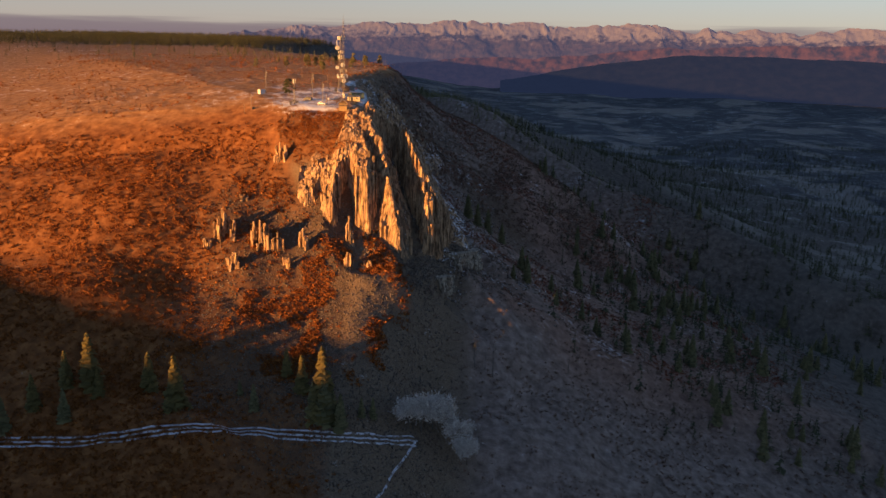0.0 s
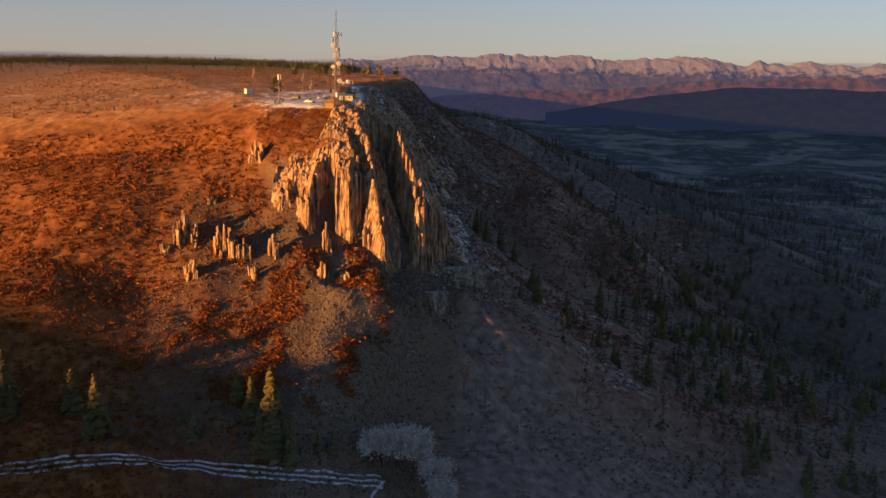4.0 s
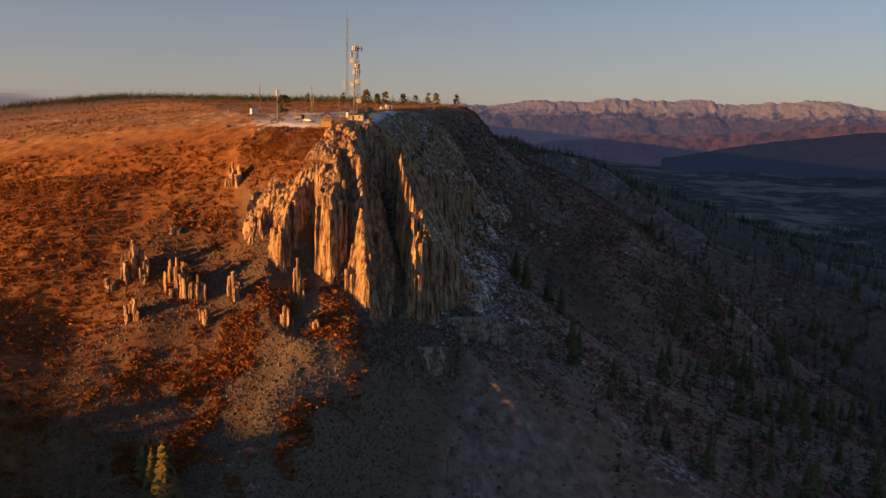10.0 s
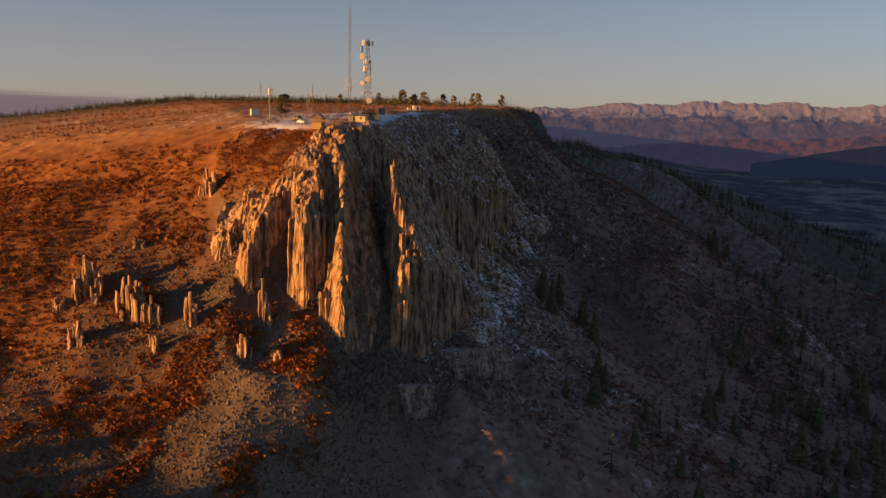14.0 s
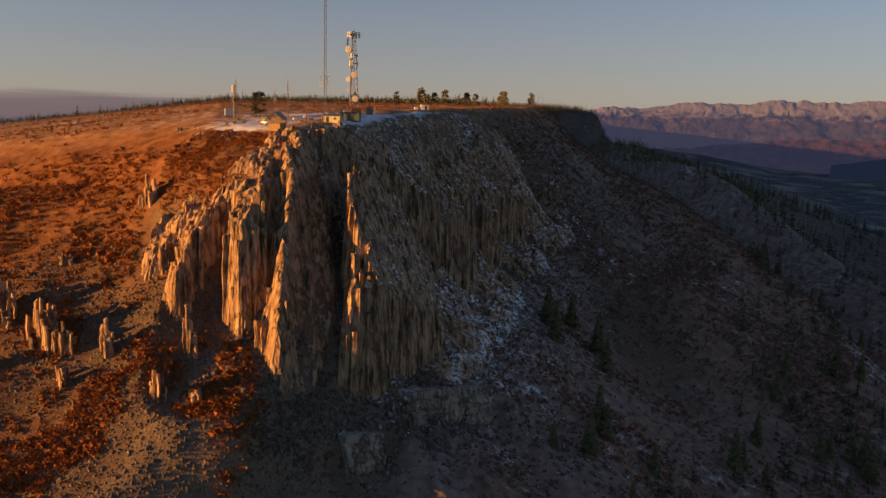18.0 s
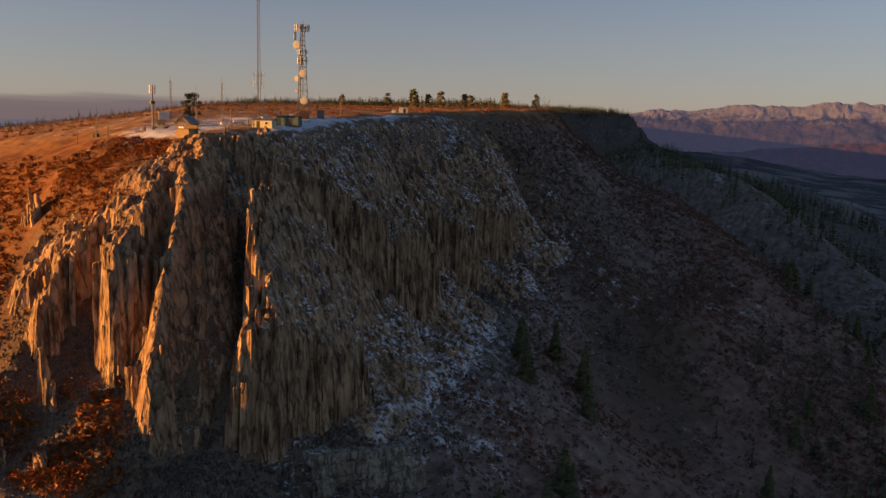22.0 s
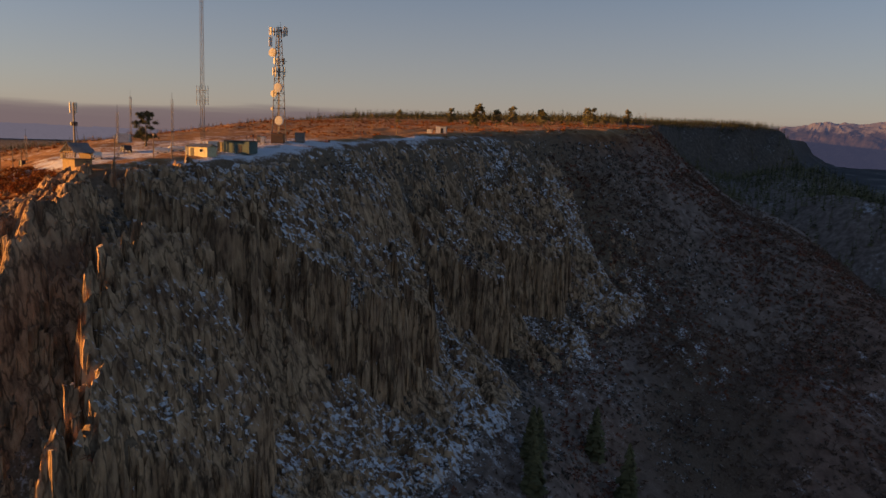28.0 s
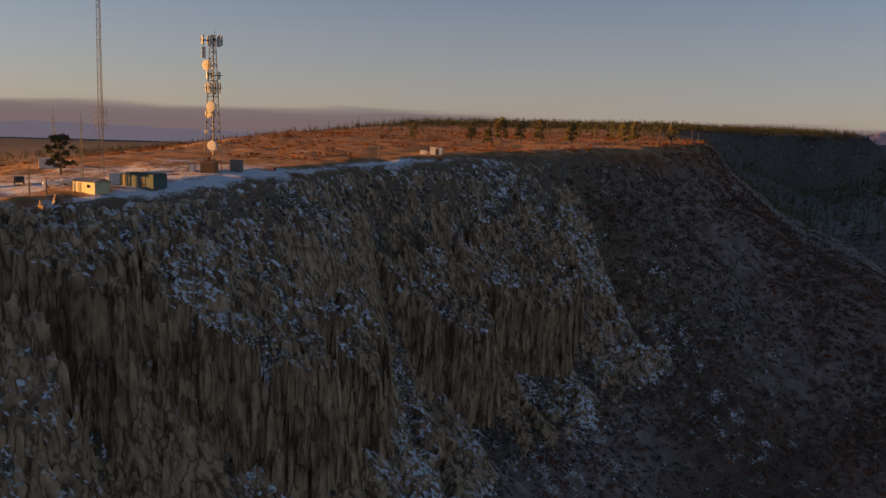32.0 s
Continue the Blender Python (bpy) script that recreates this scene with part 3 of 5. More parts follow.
def build_cliff():
    cliff = tagged(new("cliff"), "cliff of dark jointed basalt columns, rusty in the sun, snow on its ledges", "cliff", kind="structure")
    heap, singles = Heap(), []
    # the corner that stands in the sun, the fin before it and the walls of the shaded face, in bundles that stand or break together
    for k, (ring, top) in enumerate(tops()[:2]):
        deep, gap = ((18, 1.0), (5, 1.0))[k]
        rx, ry = [q[0] for q in ring], [q[1] for q in ring]
        north = 416
        x, y = column_field(min(rx) - 3, max(rx) + 3, min(ry) - 3, north, gap)
        d = inside(x, y, ring)
        ok = (d > -3.5) & (d < deep)
        if k == 0:
            ok &= (d < 3.0) | (y + 5 * fbm(x, y, 9, 2) < 383) | ((x > -40) & (y < 398))
            ok &= x > -60
        else:
            ok &= (x < -3) & (y < 412)
        ok &= RND.rand(x.size) < 0.8
        x, y, d = x[ok], y[ok], d[ok]
        shapes = cells(x, y)
        seeds = int((max(rx) - min(rx) + 8) * (north - min(ry) + 6) / 8.0)
        bx, by = RND.uniform(min(rx) - 4, max(rx) + 4, seeds), RND.uniform(min(ry) - 4, north + 2, seeds)
        near = np.argmin((x[:, None] - bx) ** 2 + (y[:, None] - by) ** 2, axis=1)
        shift = RND.uniform(-0.9, 0.9, seeds) + 0.8 * fbm(bx, by, 11, 2)
        broken = np.where(RND.rand(seeds) < (0.5, 0.25)[k], 0.05 + 0.6 * RND.rand(seeds) ** 1.7, 0.0)
        lean = RND.uniform(-0.7, 0.7, (seeds, 2))
        t = 0.75 * top(bx, by)[near] + 0.25 * top(x, y) + RND.uniform(-3.0, 0.8, seeds)[near]
        if k == 0:
            t = t + 0.8
        g = land(x, y, False)
        g = np.where(d > 2.5, g - 4, np.minimum(np.minimum(land(x - 3, y - 6, False), land(x + 3, y - 6, False)), g))
        for i in np.nonzero((d + shift[near] > 0) & (t > land(x, y, False) - 0.5))[0]:
            j = near[i]
            outer = step(4.2, 0.5, d[i] + 0.4 * shift[j])
            up = t[i] - (t[i] - g[i]) * broken[j] * outer + RND.uniform(-0.5, 0.4)
            piece = prism(shapes[i], x[i], y[i], g[i] - 4, up, lean[j], RND)
            if up - g[i] > 10 and d[i] + shift[j] < 2.2 and len(singles) < 300 and RND.rand() < 0.5:
                singles.append(piece)
            elif up - g[i] > 7 and RND.rand() < 0.12:
                heap.add(*piece)
    rest = new("columns", heap.mesh("columns", BASALT))
    face = new("rock_face", rock_face())
    face.parent = cliff
    tagged(face, kind="stuff")
    rest.parent = cliff
    tagged(rest, kind="stuff")
    for v, f in singles:
        me = mesh_of("column", v, f)
        me.materials.append(BASALT)
        new("column", me).parent = cliff


build_cliff()


def outcrop(cx, cy, r, high, count, material, label, lean=(0, 0)):
    """A crag of a few columns that stands out of the slope."""
    crag = new("rock_outcrop")
    base = float(land(cx, cy))
    crag.location = (cx, cy, base)
    tagged(crag, label, "rock outcrop", "crags on the slope")
    for k in range(count):
        a, d = RND.rand() * 6.28, r * math.sqrt(RND.rand())
        x, y = math.cos(a) * d, math.sin(a) * d * 0.6
        g = float(land(cx + x, cy + y)) - base
        v, f = column(x, y, g - 2.5, g + high * RND.uniform(0.35, 1.0) * (1 - 0.5 * d / r), RND.uniform(0.45, 0.85), np.array(lean) + RND.uniform(-0.5, 0.5, 2), RND)
        me = mesh_of("pillar", v, f)
        me.materials.append(material)
        new("pillar", me).parent = crag


for cx, cy, r, high, count in ((-95, 350, 5, 11, 13), (-79, 349, 5, 12, 13), (-71, 349, 3, 8, 7), (-88, 337, 3, 10, 6), (-76, 386, 4, 7, 7), (-90, 368, 2, 3.5, 4), (-60, 352, 2.5, 9, 5),
                               (-41, 360, 2.0, 13, 5), (-40, 347, 2.2, 9, 6), (-31, 351, 2.0, 5.5, 4), (-101, 345, 2, 4, 4), (-66, 343, 2.2, 5, 4)):
    outcrop(cx, cy, r, high * 1.2, int(count * 1.8), BASALT, "cracked sunlit basalt pillars rising out of rusty scrub")


def block(rnd, sx, sy, sz):
    """A rounded, uneven boulder or ledge block."""
    bm = bmesh.new()
    bmesh.ops.create_cube(bm, size=1.0)
    bmesh.ops.subdivide_edges(bm, edges=bm.edges[:], cuts=2, use_grid_fill=True)
    off = rnd.rand() * 90
    for v in bm.verts:
        p = v.co.copy()
        q = p.normalized() * 0.62
        p = p.lerp(q, 0.12)
        n = noise.noise_vector(p * 2.3 + Vector((off, 0, 0)))
        v.co = Vector(((p.x + n.x * 0.15) * sx, (p.y + n.y * 0.16) * sy, (p.z + n.z * 0.11) * sz))
    return bm


def build_ledge():
    ledge = tagged(new("sandstone_ledge"), "pale banded sandstone ledge cropping out under the basalt", "rock ledge")
    ledge.location = (9, 386, -46)
    # courses of blocks along the upper face, and of a lower nose before it
    for x0, y0, x1, y1, top0, top1, count in ((7.5, 387, 20.5, 412, -39.0, -42.5, 6), (0.5, 365, 6.5, 374, -44.6, -46.0, 4)):
        turn = math.atan2(y1 - y0, x1 - x0)
        out = Vector((math.sin(turn), -math.cos(turn), 0))
        for k, thick in enumerate((2.4, 3.0, 2.2, 3.2)):
            for i in range(count):
                f = (i + 0.5 + RND.uniform(-0.15, 0.15)) / count
                at = Vector((x0 + (x1 - x0) * f - 9, y0 + (y1 - y0) * f - 386, top0 + (top1 - top0) * f + 46 - (0, 2.3, 5.2, 7.3)[k] - thick / 2))
                at += out * (RND.uniform(-1.9, -0.9) + 0.35 * k)
                bm = block(RND, math.hypot(x1 - x0, y1 - y0) / count * RND.uniform(1.02, 1.25), 6.0, thick * RND.uniform(1.0, 1.15))
                bmesh.ops.rotate(bm, verts=bm.verts, matrix=Euler((0, 0, turn + RND.uniform(-0.12, 0.12))).to_matrix())
                bmesh.ops.translate(bm, verts=bm.verts, vec=at)
                me = bpy.data.meshes.new("ledge_block")
                bm.to_mesh(me)
                bm.free()
                me.materials.append(SANDSTONE)
                new("ledge_block", me).parent = ledge


build_ledge()


# ---- plants and loose stones ----
def scatter(name, label, category, templates, spots, material, tilt=0.0):
    """Many small pieces in one mesh: spots are rows of x, y, z, size, turn."""
    V, Fc, k = [], [], 0
    for t, (tv, tf) in enumerate(templates):
        rows = spots[t::len(templates)]
        if not len(rows):
            continue
        c, s_ = np.cos(rows[:, 4]), np.sin(rows[:, 4])
        x = tv[None, :, 0] * c[:, None] - tv[None, :, 1] * s_[:, None]
        y = tv[None, :, 0] * s_[:, None] + tv[None, :, 1] * c[:, None]
        z = np.repeat(tv[None, :, 2], len(rows), 0)
        p = np.stack([x, y, z], 2) * rows[:, 3][:, None, None] + rows[:, None, :3]
        V.append(p.reshape(-1, 3))
        Fc.append((tf[None] + (np.arange(len(rows)) * len(tv))[:, None, None] + k).reshape(-1, tf.shape[1]))
        k += len(rows) * len(tv)
    V, Fc = np.concatenate(V), np.concatenate(Fc)
    me = bpy.data.meshes.new(name)
    n, w = len(Fc), Fc.shape[1]
    me.vertices.add(len(V))
    me.vertices.foreach_set("co", V.astype(np.float32).ravel())
    me.loops.add(n * w)
    me.loops.foreach_set("vertex_index", Fc.astype(np.int32).ravel())
    me.polygons.add(n)
    me.polygons.foreach_set("loop_start", np.arange(0, n * w, w, dtype=np.int32))
    me.update(calc_edges=True)
    me.materials.append(material)
    return tagged(new(name, me), label, category, kind="stuff")


def bush_template(seed, leaves=17, flat=0.7):
    r = np.random.RandomState(seed)
    V, Fc = [], []
    for k in range(leaves):
        d = r.normal(size=3)
        d /= np.linalg.norm(d)
        d[2] = abs(d[2]) * flat
        p = d * r.uniform(0.45, 1.0)
        a, b = r.normal(size=3) * 0.25, r.normal(size=3) * 0.25
        V += [p - a, p + b, p + a * 0.9 + b * 0.3]
        Fc.append((3 * k, 3 * k + 1, 3 * k + 2))
    return np.array(V), np.array(Fc)


def stone_template(seed):
    r = np.random.RandomState(seed)
    V = np.array([(-1, -1, -1), (1, -1, -1), (1, 1, -1), (-1, 1, -1), (-0.8, -0.8, 0.7), (0.8, -0.8, 0.7), (0.8, 0.8, 0.7), (-0.8, 0.8, 0.7)]) * 0.5
    V = V * r.uniform(0.7, 1.3, (1, 3)) + r.uniform(-0.2, 0.2, (8, 3))
    Fc = np.array([(0, 1, 5, 4), (1, 2, 6, 5), (2, 3, 7, 6), (3, 0, 4, 7), (4, 5, 6, 7)])
    return V, Fc


def conifer_template(seed, whorls=9, arms=6, slim=0.2, bare=0.08):
    """Triangles of drooping boughs round a thin stem, one metre high."""
    r = np.random.RandomState(seed)
    V, Fc = [], []

    def tri(a, b, c):
        k = len(V)
        V.extend([a, b, c])
        Fc.append((k, k + 1, k + 2))

    for j in range(3):
        a, b = j * 2.1, (j + 1) * 2.1
        tri((0.022 * math.cos(a), 0.022 * math.sin(a), -0.06), (0.022 * math.cos(b), 0.022 * math.sin(b), -0.06), (0, 0, 0.95))
    for w in range(whorls):
        h = bare + (1 - bare) * (w / whorls) ** 0.9
        reach = slim * (1 - h) ** 0.8 * r.uniform(0.75, 1.15) + 0.025
        for j in range(arms):
            a = r.rand() * 6.28
            rr = reach * r.uniform(0.6, 1.15)
            c, s_ = math.cos(a), math.sin(a)
            wd = rr * r.uniform(0.35, 0.55)
            z0, z1 = h + r.uniform(0.0, 0.06), h - rr * r.uniform(0.1, 0.5)
            tri((0, 0, z0), (c * rr - s_ * wd, s_ * rr + c * wd, z1), (c * rr * 1.1 + s_ * wd, s_ * rr * 1.1 - c * wd, z1 + r.uniform(-0.03, 0.03)))
    tri((0.02, 0, 0.9), (-0.02, 0.01, 0.9), (0, 0, 1.02))
    return np.array(V), np.array(Fc)


def snag_template(seed):
    """A bare leaning trunk with a few stubs, one metre high."""
    r = np.random.RandomState(seed)
    V, Fc = [], []
    tip = np.array((*r.uniform(-0.07, 0.07, 2), 1.0))
    for j in range(3):
        a, b = j * 2.1, (j + 1) * 2.1
        V += [(0.02 * math.cos(a), 0.02 * math.sin(a), -0.06), (0.02 * math.cos(b), 0.02 * math.sin(b), -0.06), tuple(tip)]
        Fc.append((3 * j, 3 * j + 1, 3 * j + 2))
    for _ in range(5):
        h, a, l = r.uniform(0.35, 0.9), r.rand() * 6.28, r.uniform(0.04, 0.1)
        p = tip * h
        k = len(V)
        V += [tuple(p), tuple(p + (0, 0, 0.02)), (p[0] + math.cos(a) * l, p[1] + math.sin(a) * l, h + r.uniform(-0.03, 0.05))]
        Fc.append((k, k + 1, k + 2))
    return np.array(V), np.array(Fc)


OAK = leaf_material("oak_scrub", [(0.14, 0.046, 0.011), (0.28, 0.095, 0.021), (0.40, 0.155, 0.036)])
BROWN = leaf_material("brown_scrub", [(0.10, 0.062, 0.046), (0.26, 0.165, 0.12), (0.40, 0.29, 0.23)])
RED = leaf_material("red_scrub", [(0.19, 0.068, 0.045), (0.31, 0.108, 0.06), (0.39, 0.155, 0.085)])
TAN = leaf_material("aspen_twigs", [(0.16, 0.105, 0.07), (0.25, 0.17, 0.11), (0.33, 0.24, 0.16)])
FIR = leaf_material("fir_needles", [(0.05, 0.056, 0.032), (0.08, 0.085, 0.045), (0.115, 0.115, 0.055)])
# yellower needles: the gold of the low sun is put into these firs' colour
SUNLIT_FIR = leaf_material("sunlit_fir_needles", [(0.10, 0.085, 0.03), (0.16, 0.13, 0.045), (0.22, 0.17, 0.06)])
OLIVE = leaf_material("olive_needles", [(0.11, 0.105, 0.05), (0.18, 0.165, 0.078), (0.25, 0.22, 0.10)])
BARK = paint("grey_bark", (0.16, 0.135, 0.115), 0.9)
BUSHES = [bush_template(k) for k in range(6)]
STONES = [stone_template(k) for k in range(8)]
FIRS = [conifer_template(k) for k in range(6)]
SNAGS = [snag_template(80 + k) for k in range(4)]
FAR_FIRS = [conifer_template(60 + k, 6, 4, 0.24, 0.05) for k in range(5)]


def spots(n, x0, x1, y0, y1, size, keep, sink=0.0):
    x, y = RND.uniform(x0, x1, n), RND.uniform(y0, y1, n)
    ok = keep(x, y) > RND.rand(n)
    x, y = x[ok], y[ok]
    r = RND.rand(len(x))
    sz = size[0] + (size[1] - size[0]) * r * r
    return np.stack([x, y, land(x, y) - sink * sz, sz, RND.rand(len(x)) * 6.28], 1)


def east_of(x, y):
    return x - rim_x(y)


def south_of(x, y):
    return rim_y(x) - y


def cone_at(x, y):
    wob = fbm(x, y, 30, 4)
    return step(95, 30, np.hypot((x + 22) * 0.9, (y - 322) * 0.75) + wob * 34) * step(18, 34, south_of(x, y)) * step(60, 20, east_of(x, y))


scatter("oak_scrub", "rust-brown oak scrub covering the sunny slope", "shrub", BUSHES,
        spots(42000, -260, -15, 225, 425, (0.5, 1.7), lambda x, y: step(6, 22, south_of(x, y)) * step(12, -6, east_of(x, y)) * (1 - 0.92 * cone_at(x, y)) * (0.3 + 0.7 * clumps(x, y, 22, -0.1)) * (inside(x, y, BODY) < -1)), OAK)
scatter("oak_scrub", "orange oak thickets growing on the scree", "shrub", BUSHES,
        spots(26000, -115, 14, 290, 378, (0.5, 1.9), lambda x, y: clumps(x, y, 13, 0.2 - 0.2 * step(338, 360, y) * step(-16, -30, x)) * cone_at(x, y) * step(-10, -22, x) * step(-1, -3, np.maximum(inside(x, y, BODY), inside(x, y, FIN)))), OAK)
scatter("brown_scrub", "leafless brown scrub on the shaded slope", "shrub", BUSHES,
        spots(40000, -60, 240, 250, 780, (0.4, 1.5), lambda x, y: step(22, 60, east_of(x, y) + 25 * fbm(x, y, 30, 2) + 55 * step(560, 620, y)) * (0.15 + 0.85 * clumps(x, y, 30, -0.1)) * (1 - cone_at(x, y))), BROWN)
scatter("brown_scrub", "knee-high grey-brown brush on the slope north of the cliff", "shrub", BUSHES,
        spots(11000, -45, 130, 560, 740, (0.7, 2.3), lambda x, y: step(2, 14, east_of(x, y)) * (0.35 + 0.65 * clumps(x, y, 18, -0.02))), BROWN)
scatter("red_scrub", "dark red leafless thickets below the cliff", "shrub", BUSHES,
        spots(34000, -60, 200, 380, 740, (0.4, 1.5), lambda x, y: step(14, 40, east_of(x, y) + 30 * step(560, 620, y)) * clumps(x + 300, y, 30, 0.14 - 0.2 * step(545, 585, y) * step(110, 70, east_of(x, y)))), RED)
scatter("grass_scrub", "dry tan brush on the mesa top", "shrub", BUSHES,
        spots(9000, -330, -30, 405, 800, (0.4, 1.3), lambda x, y: step(10, -10, south_of(x, y)) * step(0, -6, east_of(x, y)) * clumps(x, y, 40, 0.0) * step(38, 60, np.hypot(x + 72, y - 440))), OAK)
scatter("aspen_stand", "bare tan aspen stands on the mesa", "shrub", [conifer_template(40 + k, 8, 5, 0.3, 0.25) for k in range(4)],
        spots(9000, -700, -60, 420, 1300, (1.5, 3.6), lambda x, y: step(30, -20, south_of(x, y)) * step(-14, -30, east_of(x, y)) * clumps(x, y, 90, 0.12) * step(70, 110, np.hypot(x + 72, y - 440))), TAN)
scatter("talus", "grey-brown scree of broken basalt", "scree", STONES,
        spots(62000, -120, 60, 250, 376, (0.18, 0.75), lambda x, y: cone_at(x, y), 0.1), STONE)
scatter("talus", "scree of grey stones under the shaded slope", "scree", STONES,
        spots(30000, -50, 130, 380, 660, (0.25, 1.3), lambda x, y: step(40, 60, east_of(x, y)) * step(125, 70, east_of(x, y)) * (0.15 + 0.85 * clumps(x, y, 28, 0.02)), 0.1), STONE)
scatter("rubble", "broken basalt rubble on the cliff's ledges", "scree", STONES,
        spots(24000, -62, 35, 395, 645, (0.25, 1.3), lambda x, y: step(0, 5, east_of(x, y)) * step(66, 48, east_of(x, y)) * (steep(x, y) < 2.4) * (0.4 + 0.6 * step(480, 520, y)), 0.05), STONE)
scatter("rubble", "snow-dusted rubble on the benches of the shaded cliff", "scree", STONES,
        spots(26000, -45, 25, 398, 560, (0.25, 1.3), lambda x, y: step(1, 6, east_of(x, y)) * step(62, 44, east_of(x, y)) * (steep(x, y) < 2.4) * step(555, 500, y) * (0.25 + 0.75 * clumps(x, y, 14, 0.0)), 0.05), SNOWY_STONE)

scatter("rubble", "rusty broken rock on the sunny crest above the columns", "scree", STONES,
        spots(7000, -90, -12, 372, 414, (0.12, 0.6), lambda x, y: 0.7 * step(2, 5, inside(x, y, BODY)), 0.15), STONE)
scatter("rubble", "fallen basalt blocks heaped at the foot of the walls", "scree", STONES,
        spots(5000, -34, 34, 352, 404, (0.4, 1.8), lambda x, y: (np.maximum(inside(x, y, BODY), inside(x, y, FIN)) < -0.5) * step(-22, -8, np.maximum(inside(x, y, BODY), inside(x, y, FIN))) * 1.0, 0.1), STONE)
scatter("oak_scrub", "rusty oak brush on the crest above the columns", "shrub", BUSHES,
        spots(12000, -92, -36, 374, 424, (0.3, 1.1), lambda x, y: step(2.5, 5, inside(x, y, BODY)) * (0.25 + 0.75 * clumps(x, y, 9, 0.0)) * step(378, 388, y)), OAK)
far_wood = spots(27000, -200, 1250, 330, 2100, (6, 12), lambda x, y: step(105, 190, east_of(x, y) + 70 * fbm(x, y, 90, 3)) * (0.05 + 0.95 * clumps(x, y, 130, -0.1)))
scatter("pine_wood", "dark conifer woods over the valley side", "forest", FAR_FIRS, far_wood, FIR)
scatter("pine_wood", "dark firs covering the slope below the far rim", "forest", FAR_FIRS,
        spots(20000, -420, 260, 700, 2300, (5, 11), lambda x, y: step(2, 14, east_of(x, y)) * step(330, 200, east_of(x, y)) * step(720, 900, y + 60 * fbm(x, y, 60, 2)) * (0.5 + 0.5 * clumps(x, y, 120, -0.15))), OLIVE)
scatter("mesa_wood", "dark line of pines along the mesa top", "forest", FAR_FIRS,
        spots(7000, -1500, -30, 640, 2400, (5, 11), lambda x, y: step(-6, -14, east_of(x, y)) * np.maximum(step(950, 1150, y + 0.12 * x), 0.5 * step(300, 520, -x) * step(700, 820, y) + 0.10 * step(640, 760, y))), FIR)
scatter("mesa_wood", "dense dark pines crowning the far headland", "forest", FAR_FIRS,
        spots(10000, -720, -180, 1000, 1900, (6, 11), lambda x, y: step(4, -8, east_of(x, y)) * (0.45 + 0.55 * clumps(x, y, 60, -0.1))), FIR)
scatter("pine_row", "ragged row of olive pines along the mesa skyline", "forest", FIRS,
        spots(1500, -330, -50, 690, 960, (4, 9), lambda x, y: 0.35 * step(-8, -16, east_of(x, y)) * clumps(x, y, 26, 0.05) * step(690, 760, y + 0.1 * x)), OLIVE)
scatter("snags", "thin grey dead trunks standing on the burnt slope", "dead trees", SNAGS,
        spots(1300, -140, 120, 600, 960, (4, 9), lambda x, y: step(-22, -4, east_of(x, y)) * step(110, 50, east_of(x, y)) * (0.15 + 0.85 * clumps(x, y, 40, 0.02)) * step(610, 700, y)), BARK)


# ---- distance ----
def far_material(name, low, high, airlight, snow=None):
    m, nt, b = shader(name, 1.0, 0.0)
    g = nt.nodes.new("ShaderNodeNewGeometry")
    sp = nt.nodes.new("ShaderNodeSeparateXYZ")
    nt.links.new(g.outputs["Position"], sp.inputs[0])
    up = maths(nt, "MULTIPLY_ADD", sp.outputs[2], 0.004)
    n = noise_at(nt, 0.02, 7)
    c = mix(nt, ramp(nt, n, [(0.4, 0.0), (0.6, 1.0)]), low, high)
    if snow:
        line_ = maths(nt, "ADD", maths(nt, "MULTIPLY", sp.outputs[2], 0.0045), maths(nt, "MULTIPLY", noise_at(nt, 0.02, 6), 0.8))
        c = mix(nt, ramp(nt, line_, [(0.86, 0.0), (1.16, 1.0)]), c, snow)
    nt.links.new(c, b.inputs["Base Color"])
    # emission stands in for the sunlit haze that lies before the hills
    nt.links.new(mix(nt, 0.5, c, airlight), b.inputs["Emission Color"])
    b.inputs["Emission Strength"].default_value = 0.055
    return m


def range_of_hills(name, label, az0, az1, r0, heights, rough, material, depth=500, foot=-150):
    """A ridge at the edge of the view; heights are pairs of bearing and degrees above the eye."""
    na, nr = 900, 40
    az = np.linspace(az0, az1, na)
    V = []
    for j in range(nr):
        f = j / (nr - 1)
        r = r0 + depth * f
        a = np.radians(az)
        x, y = np.sin(a) * r, np.cos(a) * r
        peak = 40 + r0 * np.tan(np.radians(np.interp(az, heights[0::2], heights[1::2])))
        arc = r0 * a
        peak = peak + rough * 1.5 * fbm(arc, np.full(na, 7.0), 520, 4)
        wander = arc + fbm(arc, np.full(na, r), 160, 3) * 90 + (r - r0) * 0.25
        ridge = 1 - np.abs(fbm(wander, np.full(na, r * 0.35), 260, 5)) * 2.4
        spur = 1 - np.abs(fbm(wander * 0.9, np.full(na, r * 0.8), 95, 4)) * 2.4
        z = foot + (peak - foot) * f ** 0.9 + rough * 1.25 * (ridge - 0.7) * (0.3 + 0.7 * f) + rough * 0.45 * (spur - 0.6) * (0.4 + 0.6 * f) + rough * 0.22 * fbm(x, y, 22, 4)
        V.append(np.stack([x, y, z], 1))
    V = np.concatenate(V)
    i = (np.arange(nr - 1)[:, None] * na + np.arange(na - 1)[None, :]).ravel()
    me = mesh_of(name, V, np.stack([i, i + 1, i + 1 + na, i + na], 1))
    me.materials.append(material)
    me.shade_flat()
    return tagged(new(name, me), label, "mountains", kind="structure")


